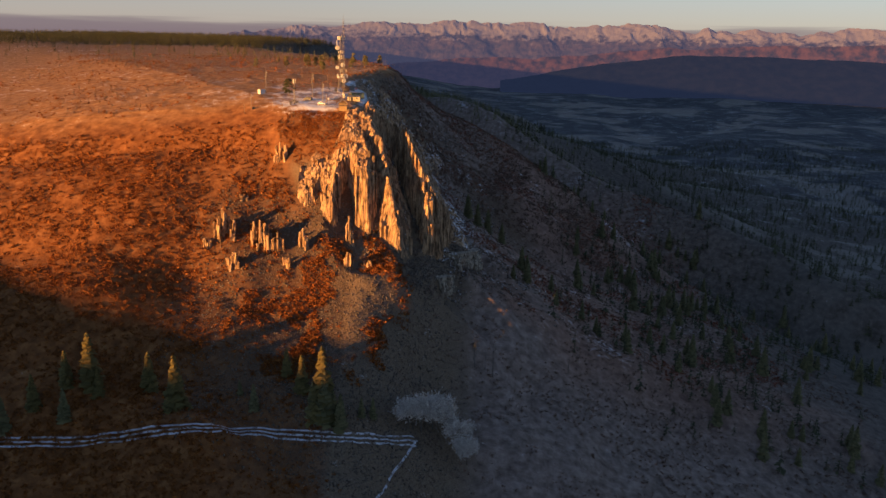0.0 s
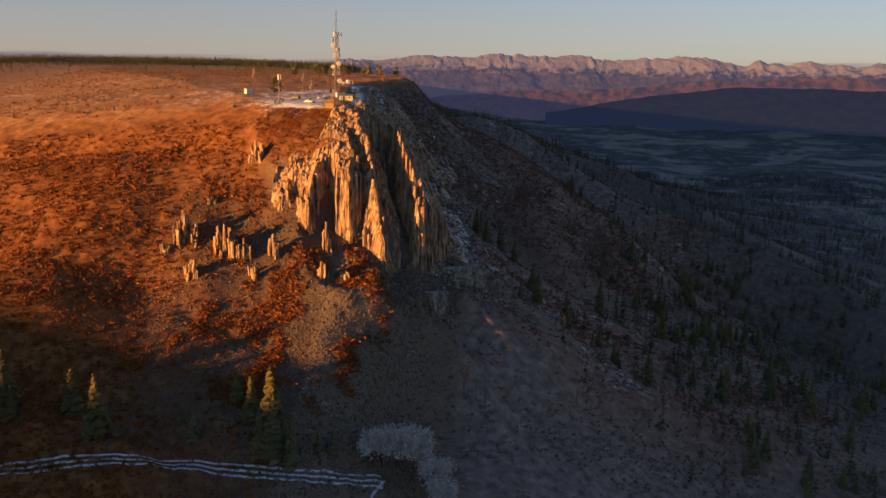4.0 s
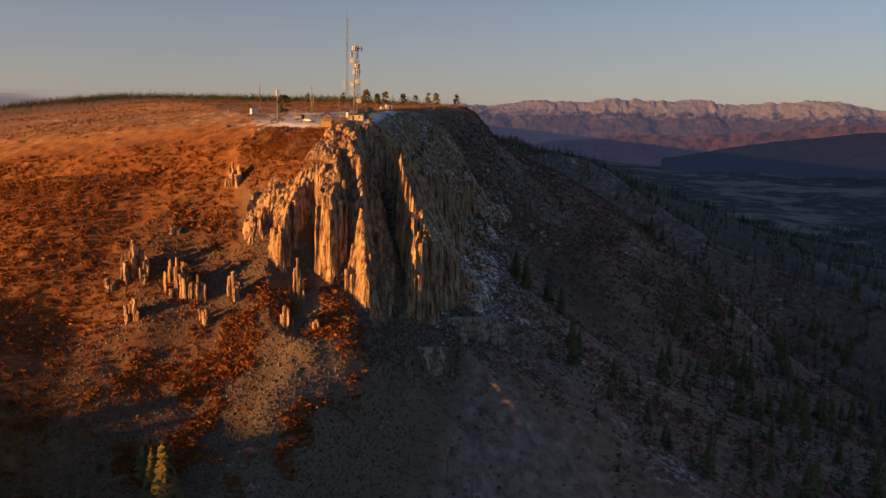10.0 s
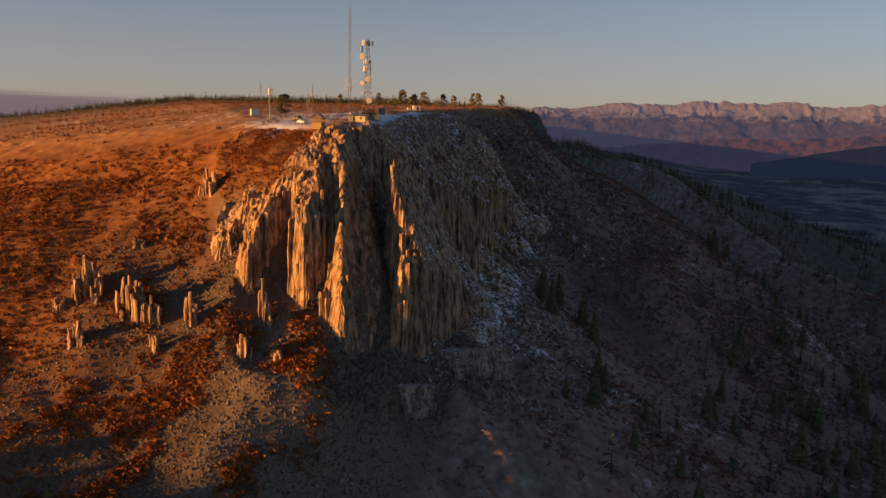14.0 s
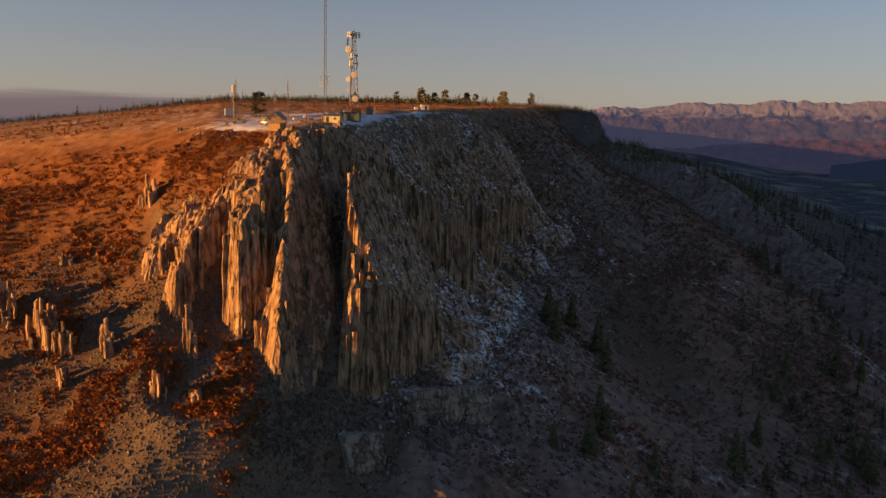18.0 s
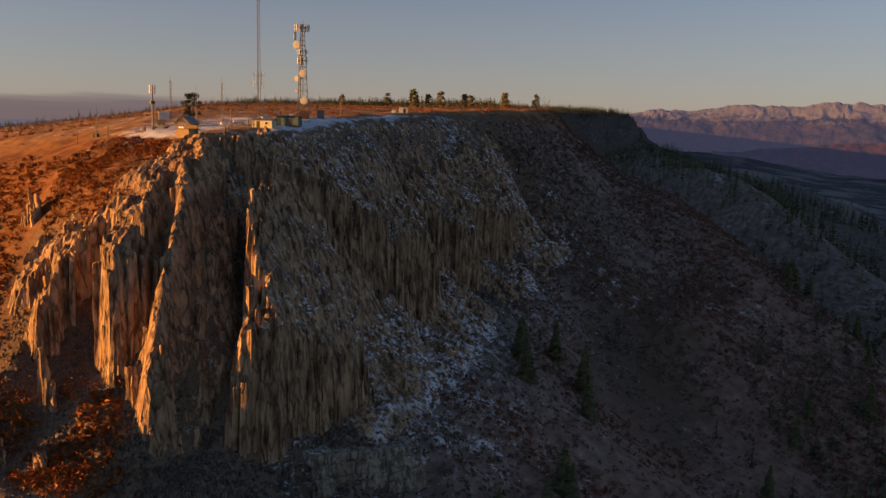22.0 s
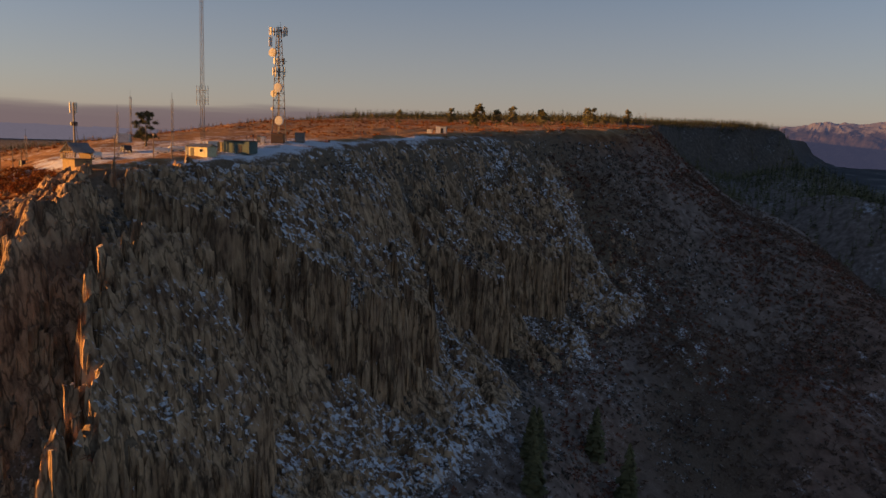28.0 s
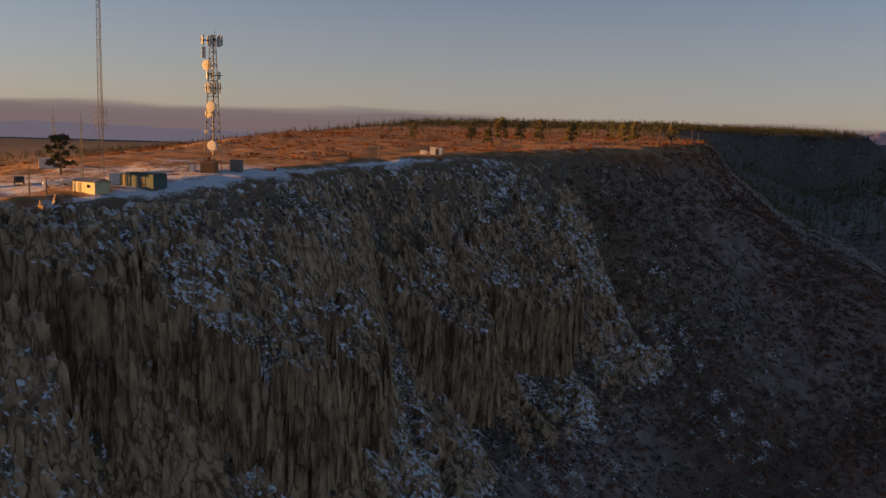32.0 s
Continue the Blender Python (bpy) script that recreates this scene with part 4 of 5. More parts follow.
# evening pink, shade and blue haze are painted into these colours
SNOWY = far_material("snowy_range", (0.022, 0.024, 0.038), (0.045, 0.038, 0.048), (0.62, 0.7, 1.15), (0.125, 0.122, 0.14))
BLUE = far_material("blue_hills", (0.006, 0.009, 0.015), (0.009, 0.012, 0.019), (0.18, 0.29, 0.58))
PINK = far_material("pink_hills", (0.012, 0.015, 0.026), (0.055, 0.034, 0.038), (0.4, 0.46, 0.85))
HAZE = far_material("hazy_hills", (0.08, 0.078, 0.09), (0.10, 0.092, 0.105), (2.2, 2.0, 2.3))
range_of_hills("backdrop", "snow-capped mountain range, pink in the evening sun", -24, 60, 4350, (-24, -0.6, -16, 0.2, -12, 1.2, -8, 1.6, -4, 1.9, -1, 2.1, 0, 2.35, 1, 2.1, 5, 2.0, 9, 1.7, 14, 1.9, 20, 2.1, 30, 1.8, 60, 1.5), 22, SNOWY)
range_of_hills("backdrop", "low hills before the mountain range, rosy in the evening sun", -6, 30, 4150, (-6, -1.2, 0, -0.6, 3, -0.4, 6, -0.4, 10, -0.1, 16, 0.5, 22, 0.9, 30, 0.9), 9, PINK, 150)
range_of_hills("backdrop", "long wooded hill across the valley, dark in shade and blue with haze", 4, 75, 3500, (4, -2.2, 8, -1.3, 12, -0.55, 16, -0.05, 22, 0.1, 30, -0.1, 75, 0.2), 5, BLUE, 500, -210)
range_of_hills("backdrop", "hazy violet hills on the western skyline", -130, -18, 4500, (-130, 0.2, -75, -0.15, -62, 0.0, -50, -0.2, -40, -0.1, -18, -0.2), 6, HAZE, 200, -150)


# ---- helpers for things ----
def part(name, bm, material, parent, label=""):
    me = bpy.data.meshes.new(name)
    bm.to_mesh(me)
    bm.free()
    me.materials.append(material)
    ob = new(name, me)
    ob.parent = parent
    if label:
        ob["label"] = label
    return ob


def thing(name, x, y, label, category, group="", turn=0.0, sink=0.05, z=None):
    ob = new(name)
    ob.matrix_world = pose(x, y, (float(land(x, y)) if z is None else z) - sink, 0, 0, turn)
    return tagged(ob, label, category, group)


def box(x0, y0, z0, x1, y1, z1, bevel=0.03):
    bm = bmesh.new()
    bmesh.ops.create_cube(bm, size=1.0)
    bmesh.ops.transform(bm, verts=bm.verts, matrix=Matrix.Translation(((x0 + x1) / 2, (y0 + y1) / 2, (z0 + z1) / 2)) @ Matrix.Diagonal((x1 - x0, y1 - y0, z1 - z0, 1)))
    if bevel:
        bmesh.ops.bevel(bm, geom=bm.edges[:], offset=bevel, segments=1, affect="EDGES")
    return bm


def rod(bm, a, b, r, n=6, r2=None):
    a, b = Vector(a), Vector(b)
    m = Matrix.Translation((a + b) / 2) @ (b - a).to_track_quat("Z", "Y").to_matrix().to_4x4()
    bmesh.ops.create_cone(bm, cap_ends=True, segments=n, radius1=r, radius2=r if r2 is None else r2, depth=(b - a).length, matrix=m)
    return bm


def bar(a, b, r, n=6, r2=None):
    return rod(bmesh.new(), a, b, r, n, r2)


STEEL = paint("galvanised_steel", (0.22, 0.20, 0.18), 0.6, 0.35)
WHITE = paint("white_paint", (0.78, 0.77, 0.73), 0.5)
CREAM = paint("cream_panels", (0.74, 0.70, 0.57), 0.55)
YELLOW_CREAM = paint("pale_yellow_boards", (0.70, 0.62, 0.36), 0.6)
YELLOW = paint("yellow_plywood", (0.46, 0.34, 0.16), 0.75, 0.0, 0.45)
GREEN = paint("green_siding", (0.10, 0.15, 0.13), 0.7)
HONEY = paint("honey_timber", (0.42, 0.29, 0.14), 0.8)
TIMBER = paint("weathered_timber", (0.24, 0.17, 0.11), 0.85)
TINROOF = paint("tin_roof", (0.45, 0.46, 0.48), 0.45, 0.4)
DARK = paint("dark_grey", (0.05, 0.05, 0.055), 0.5)
RUBBER = paint("black_rubber", (0.02, 0.02, 0.02), 0.8)
RUST = paint("rusty_boxes", (0.34, 0.17, 0.07), 0.75)


def glass_material():
    m, nt, b = shader("window_glass", 0.08, 0.5)
    b.inputs["Base Color"].default_value = (0.03, 0.035, 0.04, 1)
    return m


GLASS = glass_material()


# ---- the mast site ----
def lattice(owner, high, wide0, wide1, bay, r, sides=3, tilt=0.4):
    def corner(j, z):
        w = wide0 + (wide1 - wide0) * z / high
        a = tilt + j * 2 * math.pi / sides
        return (math.cos(a) * w * 0.577, math.sin(a) * w * 0.577, z)

    for j in range(sides):
        part("leg", bar(corner(j, 0), corner(j, high), r * 1.6, 6, r * 1.1), STEEL, owner)
    z, k = 0.0, 0
    while z < high - 0.4:
        z2 = min(z + bay * (1 - 0.45 * z / high), high)
        bm = bmesh.new()
        for j in range(sides):
            a, b = (j, (j + 1) % sides) if k % 2 else ((j + 1) % sides, j)
            if wide0 > 2:
                part("brace", bar(corner(a, z), corner(b, z2), r * 0.55, 4), STEEL, owner)
                part("strut", bar(corner(j, z2), corner((j + 1) % sides, z2), r * 0.55, 4), STEEL, owner)
            else:
                rod(bm, corner(a, z), corner(b, z2), r * 0.55, 4)
                rod(bm, corner(j, z2), corner((j + 1) % sides, z2), r * 0.55, 4)
        if wide0 > 2:
            bm.free()
        else:
            part("brace", bm, STEEL, owner)
        z, k = z2, k + 1


def panel_antenna(owner, x, y, z, turn, high=2.3, wide=0.42, material=None):
    m = pose(x, y, z, 0, 0, turn)
    bm = box(-wide / 2, -0.12, -high / 2, wide / 2, 0.12, high / 2, 0.05)
    bmesh.ops.transform(bm, verts=bm.verts, matrix=m)
    p = part("panel_antenna", bm, material or CREAM, owner)
    bm = bar((0, 0.22, -high * 0.6), (0, 0.22, high * 0.6), 0.05, 5)
    rod(bm, (0, 0.05, high * 0.3), (0, 0.24, high * 0.3), 0.04, 4)
    bmesh.ops.transform(bm, verts=bm.verts, matrix=m)
    part("mounting_pipe", bm, STEEL, p)


def dish(owner, x, y, z, turn, r, material=None):
    m = pose(x, y, z, 90, 0, turn)
    bm = bmesh.new()
    bmesh.ops.create_cone(bm, cap_ends=True, segments=20, radius1=r, radius2=r * 0.98, depth=r * 0.32, matrix=m)
    p = part("dish", bm, WHITE, owner, "white round microwave drum")
    bm = bmesh.new()
    bmesh.ops.create_uvsphere(bm, u_segments=16, v_segments=5, radius=r * 0.96, matrix=m @ Matrix.Translation((0, 0, r * 0.16)) @ Matrix.Diagonal((1, 1, 0.05, 1)))
    part("dish_face", bm, CREAM, p)
    part("dish_mount", bar(m @ Vector((0, 0, -r * 0.2)), m @ Vector((0, 0, -r * 0.9)), 0.08, 5), STEEL, p)


def ring_of_panels(owner, z, r, count, high, start=0.0):
    bm = bmesh.new()
    for k in range(3):
        a, b = start + k * 2.094, start + (k + 1) * 2.094
        rod(bm, (math.cos(a) * r, math.sin(a) * r, z), (math.cos(b) * r, math.sin(b) * r, z), 0.06, 5)
        rod(bm, (0, 0, z), (math.cos(a) * r, math.sin(a) * r, z), 0.06, 5)
    part("antenna_frame", bm, STEEL, owner)
    for k in range(3):
        a, b = start + k * 2.094, start + (k + 1) * 2.094
        for j in range(count):
            f = (j + 0.5) / count
            x, y = (math.cos(a) * (1 - f) + math.cos(b) * f) * r * 1.05, (math.sin(a) * (1 - f) + math.sin(b) * f) * r * 1.05
            panel_antenna(owner, x, y, z, math.degrees(math.atan2(y, x)) + 90, high * RND.uniform(0.85, 1.1))


def build_tower():
    t = thing("lattice_tower", -57.9, 475.0, "tall steel lattice tower crowded with panel antennas and white dishes", "radio tower", sink=0.3)
    lattice(t, 30.6, 3.9, 1.2, 2.4, 0.09)
    part("ladder", bar((0.9, -0.6, 0), (0.35, -0.2, 30.3), 0.12, 4), STEEL, t)
    ring_of_panels(t, 29.4, 3.0, 3, 2.2, 0.2)
    ring_of_panels(t, 21.7, 2.2, 2, 1.6, 0.9)
    ring_of_panels(t, 18.9, 2.3, 2, 2.4, 0.5)
    panel_antenna(t, -1.9, -1.2, 26.8, 40, 2.6, 0.9, WHITE)
    for x, y, z, turn, r in ((-1.9, -0.4, 24.0, 20, 1.2), (1.2, -1.2, 14.6, 24, 1.25), (-2.1, 0.2, 13.1, 18, 1.0), (-1.9, -0.6, 9.0, 22, 0.5), (1.7, -1.3, 5.8, 24, 1.25)):
        dish(t, x, y, z, turn, r)
    part("antenna_rod", bar((0.4, 0.2, 30), (0.4, 0.2, 32), 0.04, 4), STEEL, t)


def build_mast():
    t = thing("guyed_mast", -53.0, 446.4, "very tall slim lattice mast with a cluster of small aerials", "radio mast", sink=0.2)
    lattice(t, 41.5, 0.95, 0.7, 1.9, 0.045)
    for z in (12.2, 14.6):
        bm = bar((-1.5, -0.5, z), (1.5, 0.5, z), 0.05, 5)
        part("cross_arm", bm, STEEL, t)
        for x in (-1.5, -0.8, 0.8, 1.5):
            part("aerial", bar((x, x / 3, z - 1.0), (x, x / 3, z + 1.1), 0.09, 5), CREAM, t)
    part("aerial", bar((0, 0, 41.4), (0, 0, 44.0), 0.04, 4), STEEL, t)


def slim_mast(x, y, high, label):
    t = thing("slim_mast", x, y, label, "radio mast", "slim masts at the site", sink=0.2)
    lattice(t, high, 0.55, 0.45, 1.5, 0.035)
    part("aerial", bar((0.5, 0, high * 0.72), (0.5, 0, high * 0.98), 0.06, 5), CREAM, t)
    part("aerial", bar((-0.4, 0.2, high * 0.6), (-0.4, 0.2, high * 0.8), 0.06, 5), CREAM, t)
    part("aerial_rod", bar((0, 0, high), (0, 0, high + 1.8), 0.04, 4), STEEL, t)


def build_monopole():
    t = thing("antenna_pole", -76.3, 427.0, "steel pole with upright panel antennas and a cable tray", "radio mast")
    part("pole", bar((0, 0, 0), (0, 0, 13), 0.28, 8, 0.2), STEEL, t)
    for k in range(3):
        a = k * 2.094 + 0.4
        panel_antenna(t, math.cos(a) * 0.8, math.sin(a) * 0.8, 11.8, math.degrees(a) + 90, 2.4, 0.4)
    for k in range(4):
        a = k * 1.57
        part("radio_box", box(math.cos(a) * 0.6 - 0.22, math.sin(a) * 0.6 - 0.2, 7.6, math.cos(a) * 0.6 + 0.22, math.sin(a) * 0.6 + 0.2, 8.5), DARK, t)
    bm = bmesh.new()
    for k in range(8):
        f, g = k / 8, (k + 1) / 8
        rod(bm, (0.3 + 2.6 * f, 0.2, 8.2 * (1 - f) ** 1.6 + 0.1), (0.3 + 2.6 * g, 0.2, 8.2 * (1 - g) ** 1.6 + 0.1), 0.07, 5)
    part("cable", bm, DARK, t)


def gabled_hut(name, x, y, wide, deep, high, roof_up, turn, wall, roof, label, doors=((0.0, 0),), windows=()):
    t = thing(name, x, y, label, "hut", turn=turn, sink=0.3)
    th = 0.14
    for n, b in (("wall", (-wide / 2, -deep / 2, 0, wide / 2, -deep / 2 + th, high)), ("wall", (-wide / 2, deep / 2 - th, 0, wide / 2, deep / 2, high)),
                 ("wall", (-wide / 2, -deep / 2 + th, 0, -wide / 2 + th, deep / 2 - th, high)), ("wall", (wide / 2 - th, -deep / 2 + th, 0, wide / 2, deep / 2 - th, high))):
        part(n, box(*b, 0.01), wall, t)
    bm = bmesh.new()
    o, w = 0.35, deep / 2 + 0.35
    v = [bm.verts.new(p) for p in ((-wide / 2 - o, -w, high), (wide / 2 + o, -w, high), (wide / 2 + o, 0, high + roof_up), (-wide / 2 - o, 0, high + roof_up), (wide / 2 + o, w, high), (-wide / 2 - o, w, high))]
    bm.faces.new((v[0], v[1], v[2], v[3]))
    bm.faces.new((v[3], v[2], v[4], v[5]))
    bmesh.ops.solidify(bm, geom=bm.faces[:], thickness=0.14)
    part("roof", bm, roof, t)
    for side in (-1, 1):
        bm = bmesh.new()
        xx = side * (wide / 2 - 0.03)
        f = bm.faces.new([bm.verts.new(p) for p in ((xx, -deep / 2, high), (xx, deep / 2, high), (xx, 0, high + roof_up * 0.9))])
        bmesh.ops.solidify(bm, geom=[f], thickness=0.1)
        part("gable", bm, wall, t)
    for px, _ in doors:
        d = part("door", box(px - 0.5, -deep / 2 - 0.05, 0.1, px + 0.5, -deep / 2 + 0.02, 2.1, 0.01), DARK, t, "dark door")
        part("handle", bar((px + 0.38, -deep / 2 - 0.12, 1.0), (px + 0.38, -deep / 2 - 0.04, 1.0), 0.04, 6), STEEL, d)
    for px in windows:
        f = part("window", box(px - 0.5, -deep / 2 - 0.04, 1.1, px + 0.5, -deep / 2 + 0.02, 1.9, 0.01), WHITE, t)
        part("pane", box(px - 0.42, -deep / 2 - 0.055, 1.18, px + 0.42, -deep / 2 - 0.035, 1.82, 0), GLASS, f)
    return t


def cabinet(x, y, w, d, h, turn, material, label):
    t = thing("equipment_cabinet", x, y, label, "cabinet", "equipment cabinets", turn=turn, sink=0.25)
    part("body", box(-w / 2, -d / 2, 0.2, w / 2, d / 2, h, 0.05), material, t)
    part("plinth", box(-w / 2 - 0.1, -d / 2 - 0.1, 0, w / 2 + 0.1, d / 2 + 0.1, 0.22, 0.02), STEEL, t)
    dr = part("door", box(-w / 2 + 0.12, -d / 2 - 0.04, 0.4, w / 2 - 0.12, -d / 2 + 0.02, h - 0.2, 0.01), material, t)
    part("handle", bar((w / 2 - 0.3, -d / 2 - 0.1, h * 0.5), (w / 2 - 0.3, -d / 2 - 0.1, h * 0.62), 0.03, 5), DARK, dr)
    part("lid", box(-w / 2 - 0.08, -d / 2 - 0.08, h, w / 2 + 0.08, d / 2 + 0.08, h + 0.1, 0.02), material, t)


def build_lookout():
    """The yellow cabin on the cliff's corner, with an open timber frame above."""
    t = thing("cabin", -49.5, 412.5, "honey-brown plank cabin under an open gabled timber frame", "cabin", turn=98, sink=0.5)
    w, d, h = 4.2, 3.8, 2.3
    for b in ((-w / 2, -d / 2, 0, w / 2, -d / 2 + 0.15, h), (-w / 2, d / 2 - 0.15, 0, w / 2, d / 2, h), (-w / 2, -d / 2 + 0.15, 0, -w / 2 + 0.15, d / 2 - 0.15, h), (w / 2 - 0.15, -d / 2 + 0.15, 0, w / 2, d / 2 - 0.15, h)):
        part("wall", box(*b, 0.01), HONEY, t)
    part("deck", box(-w / 2 - 0.5, -d / 2 - 0.4, h, w / 2 + 0.4, d / 2 + 0.4, h + 0.16, 0.02), TIMBER, t)
    for sx in (-1, 1):
        for k in range(6):
            yy = -d / 2 + d * k / 5
            part("post", bar((sx * w / 2 * 0.96, yy, h), (sx * w / 2 * 0.96, yy, h + 1.5 + 1.7 * (1 - abs(yy) / (d / 2))), 0.08, 5), HONEY, t)
        for sy in (-1, 1):
            part("rafter", bar((sx * w / 2, sy * (d / 2 + 0.4), h + 1.3), (sx * w / 2, 0, h + 3.3), 0.1, 5), HONEY, t)
        part("tie_beam", bar((sx * w / 2, -d / 2, h + 1.55), (sx * w / 2, d / 2, h + 1.55), 0.09, 5), HONEY, t)
    part("back_wall", box(w / 2 - 0.25, -d / 2 + 0.1, h + 0.16, w / 2 - 0.12, d / 2 - 0.1, h + 1.5, 0.01), TIMBER, t)
    part("ridge_beam", bar((-w / 2 - 0.4, 0, h + 3.3), (w / 2 + 0.4, 0, h + 3.3), 0.1, 5), TIMBER, t)
    for sy in (-1, 1):
        bm = bmesh.new()
        f = bm.faces.new([bm.verts.new(p) for p in ((-w / 2 - 0.4, 0, h + 3.42), (w / 2 + 0.4, 0, h + 3.42), (w / 2 + 0.4, sy * (d / 2 + 0.5), h + 1.38), (-w / 2 - 0.4, sy * (d / 2 + 0.5), h + 1.38))])
        bmesh.ops.solidify(bm, geom=[f], thickness=0.1)
        part("roof", bm, TINROOF, t)
    for z in (h + 0.6, h + 1.0):
        part("railing", bar((-w / 2 - 0.4, -d / 2, z), (-w / 2 - 0.4, d / 2, z), 0.05, 4), HONEY, t)
    dd = part("door", box(0.6, -d / 2 - 0.05, 0.1, 1.5, -d / 2 + 0.02, 2.0, 0.01), TIMBER, t)
    part("handle", bar((0.75, -d / 2 - 0.1, 1.0), (0.75, -d / 2 - 0.04, 1.0), 0.04, 5), STEEL, dd)


def vehicle(x, y, turn, paint_, label, pickup):
    t = thing("pickup_truck" if pickup else "car", x, y, label, "vehicle", "parked vehicles", turn=turn, sink=0.0)
    bm = bmesh.new()
    prof = [(-2.5, 0.55), (-2.55, 1.05), (-0.6, 1.1), (-0.45, 1.8), (0.75, 1.82), (1.35, 1.15), (2.45, 1.02), (2.55, 0.55)] if pickup else [(-2.2, 0.5), (-2.25, 1.1), (-1.9, 1.72), (0.5, 1.75), (1.1, 1.15), (2.15, 1.0), (2.25, 0.5)]
    a = [bm.verts.new((px, -0.92, pz)) for px, pz in prof]
    b = [bm.verts.new((px, 0.92, pz)) for px, pz in prof]
    bm.faces.new(a)
    bm.faces.new(b[::-1])
    for i in range(len(prof)):
        j = (i + 1) % len(prof)
        bm.faces.new((a[j], a[i], b[i], b[j]))
    bmesh.ops.recalc_face_normals(bm, faces=bm.faces[:])
    bmesh.ops.bevel(bm, geom=bm.edges[:], offset=0.07, segments=2, affect="EDGES")
    part("body", bm, paint_, t)
    x0, x1 = (-0.35, 0.7) if pickup else (-1.7, 0.45)
    for side in (-0.93, 0.93):
        part("side_window", box(x0, side - 0.015, 1.22, x1, side + 0.015, 1.66, 0), GLASS, t)
    bm = box(-0.02, -0.75, 0, 0.02, 0.75, 0.62, 0)
    bmesh.ops.transform(bm, verts=bm.verts, matrix=pose(1.1 if pickup else 0.84, 0, 1.2, 0, -42, 0))
    part("windscreen", bm, GLASS, t)
    for wx in (-1.55, 1.6):
        for side in (-0.85, 0.85):
            ty = part("wheel", bar((wx, side - 0.13, 0.38), (wx, side + 0.13, 0.38), 0.39, 14), RUBBER, t)
            part("rim", bar((wx, side - 0.14 if side < 0 else side + 0.1, 0.38), (wx, side - 0.1 if side < 0 else side + 0.14, 0.38), 0.22, 10), STEEL, ty)
    for side in (-0.65, 0.65):
        part("headlight", box(2.18 if not pickup else 2.48, side - 0.18, 0.75, 2.26 if not pickup else 2.56, side + 0.18, 0.9, 0.01), WHITE, t)
        part("tail_light", box(-2.28 if not pickup else -2.57, side - 0.12, 0.8, -2.2 if not pickup else -2.5, side + 0.12, 1.0, 0.01), RUST, t)


def wooden_pole(x, y, high, label="weathered wooden pole standing in dry grass", lean=0.0):
    t = thing("wooden_pole", x, y, label, "pole", "wooden poles", sink=0.4)
    part("shaft", bar((0, 0, 0), (lean, 0, high), 0.16, 7, 0.1), TIMBER, t)
    part("top_bracket", box(lean - 0.18, -0.08, high - 0.5, lean + 0.18, 0.08, high - 0.35, 0.01), STEEL, t)


def propane_tank(x, y, turn):
    t = thing("propane_tank", x, y, "white propane tank lying on two feet", "tank", "propane tanks", turn=turn, sink=0.05)
    bm = bar((-1.4, 0, 0.85), (1.4, 0, 0.85), 0.55, 14)
    for s_ in (-1, 1):
        bmesh.ops.create_uvsphere(bm, u_segments=14, v_segments=7, radius=0.55, matrix=Matrix.Translation((s_ * 1.4, 0, 0.85)))
    part("vessel", bm, WHITE, t)
    part("valve_cap", bar((0, 0, 1.35), (0, 0, 1.6), 0.18, 8), STEEL, t)
    for s_ in (-0.9, 0.9):
        part("foot", box(s_ - 0.12, -0.4, 0, s_ + 0.12, 0.4, 0.4, 0.01), STEEL, t)


build_tower()
build_mast()
slim_mast(-96.8, 455.2, 13.0, "thin lattice mast rising behind the pine")
slim_mast(-62.0, 429.5, 10.5, "thin lattice mast behind the timber cabin")
slim_mast(-70.5, 450.2, 12.5, "short thin mast beside the tall one")
slim_mast(-98.7, 426.5, 6.8, "short mast with aerials at the edge of the snow")
build_monopole()
build_lookout()
gabled_hut("hut", -47.2, 441.5, 6.2, 3.4, 2.3, 0.7, 14, YELLOW_CREAM, TINROOF, "cream-walled hut with a pale tin roof near the rim", ((-1.2, 0),), (1.4,))
t = gabled_hut("shelter", -46.5, 452.5, 7.0, 4.0, 3.0, 0.12, 20, GREEN, DARK, "flat-roofed dark green equipment shelter", ((1.0, 0),), ())
part("lean_to", box(-6.0, -1.6, 0, -3.6, 1.6, 2.6, 0.02), YELLOW, t, "yellow plywood lean-to")
gabled_hut("hut", -66.0, 560.0, 3.6, 2.8, 2.6, 0.1, 30, WHITE, WHITE, "small white equipment hut alone on the rim", ((0.4, 0),))
cabinet(-69.3, 557.5, 1.7, 1.6, 1.5, 30, WHITE, "small white cabinet beside the white hut")
cabinet(-99.2, 454.5, 3.3, 2.6, 2.7, 40, WHITE, "white box-shaped equipment cabinet on the snow")
cabinet(-60.5, 470.8, 1.4, 1.1, 2.0, 30, STEEL, "grey cabinet inside the tower compound")
cabinet(-58.8, 470.2, 1.1, 1.0, 1.8, 30, WHITE, "pale cabinet inside the tower compound")
cabinet(-55.0, 472.2, 3.4, 2.2, 2.5, 35, RUST, "rust-orange equipment box at the tower's foot")
cabinet(-52.2, 477.5, 2.4, 2.2, 2.7, 35, STEEL, "grey equipment box at the tower's foot")
cabinet(-52.5, 449.0, 2.4, 1.8, 2.4, 42, WHITE, "white box beside the green shelter")
cabinet(-78.0, 425.0, 1.0, 0.8, 1.5, 20, STEEL, "small grey cabinet at the foot of the antenna pole")
cabinet(-97.0, 424.5, 1.4, 1.0, 1.3, 10, DARK, "low dark cabinet at the edge of the snow")
vehicle(-71.0, 437.2, 160, DARK, "dark parked off-road car on the snowy yard", False)
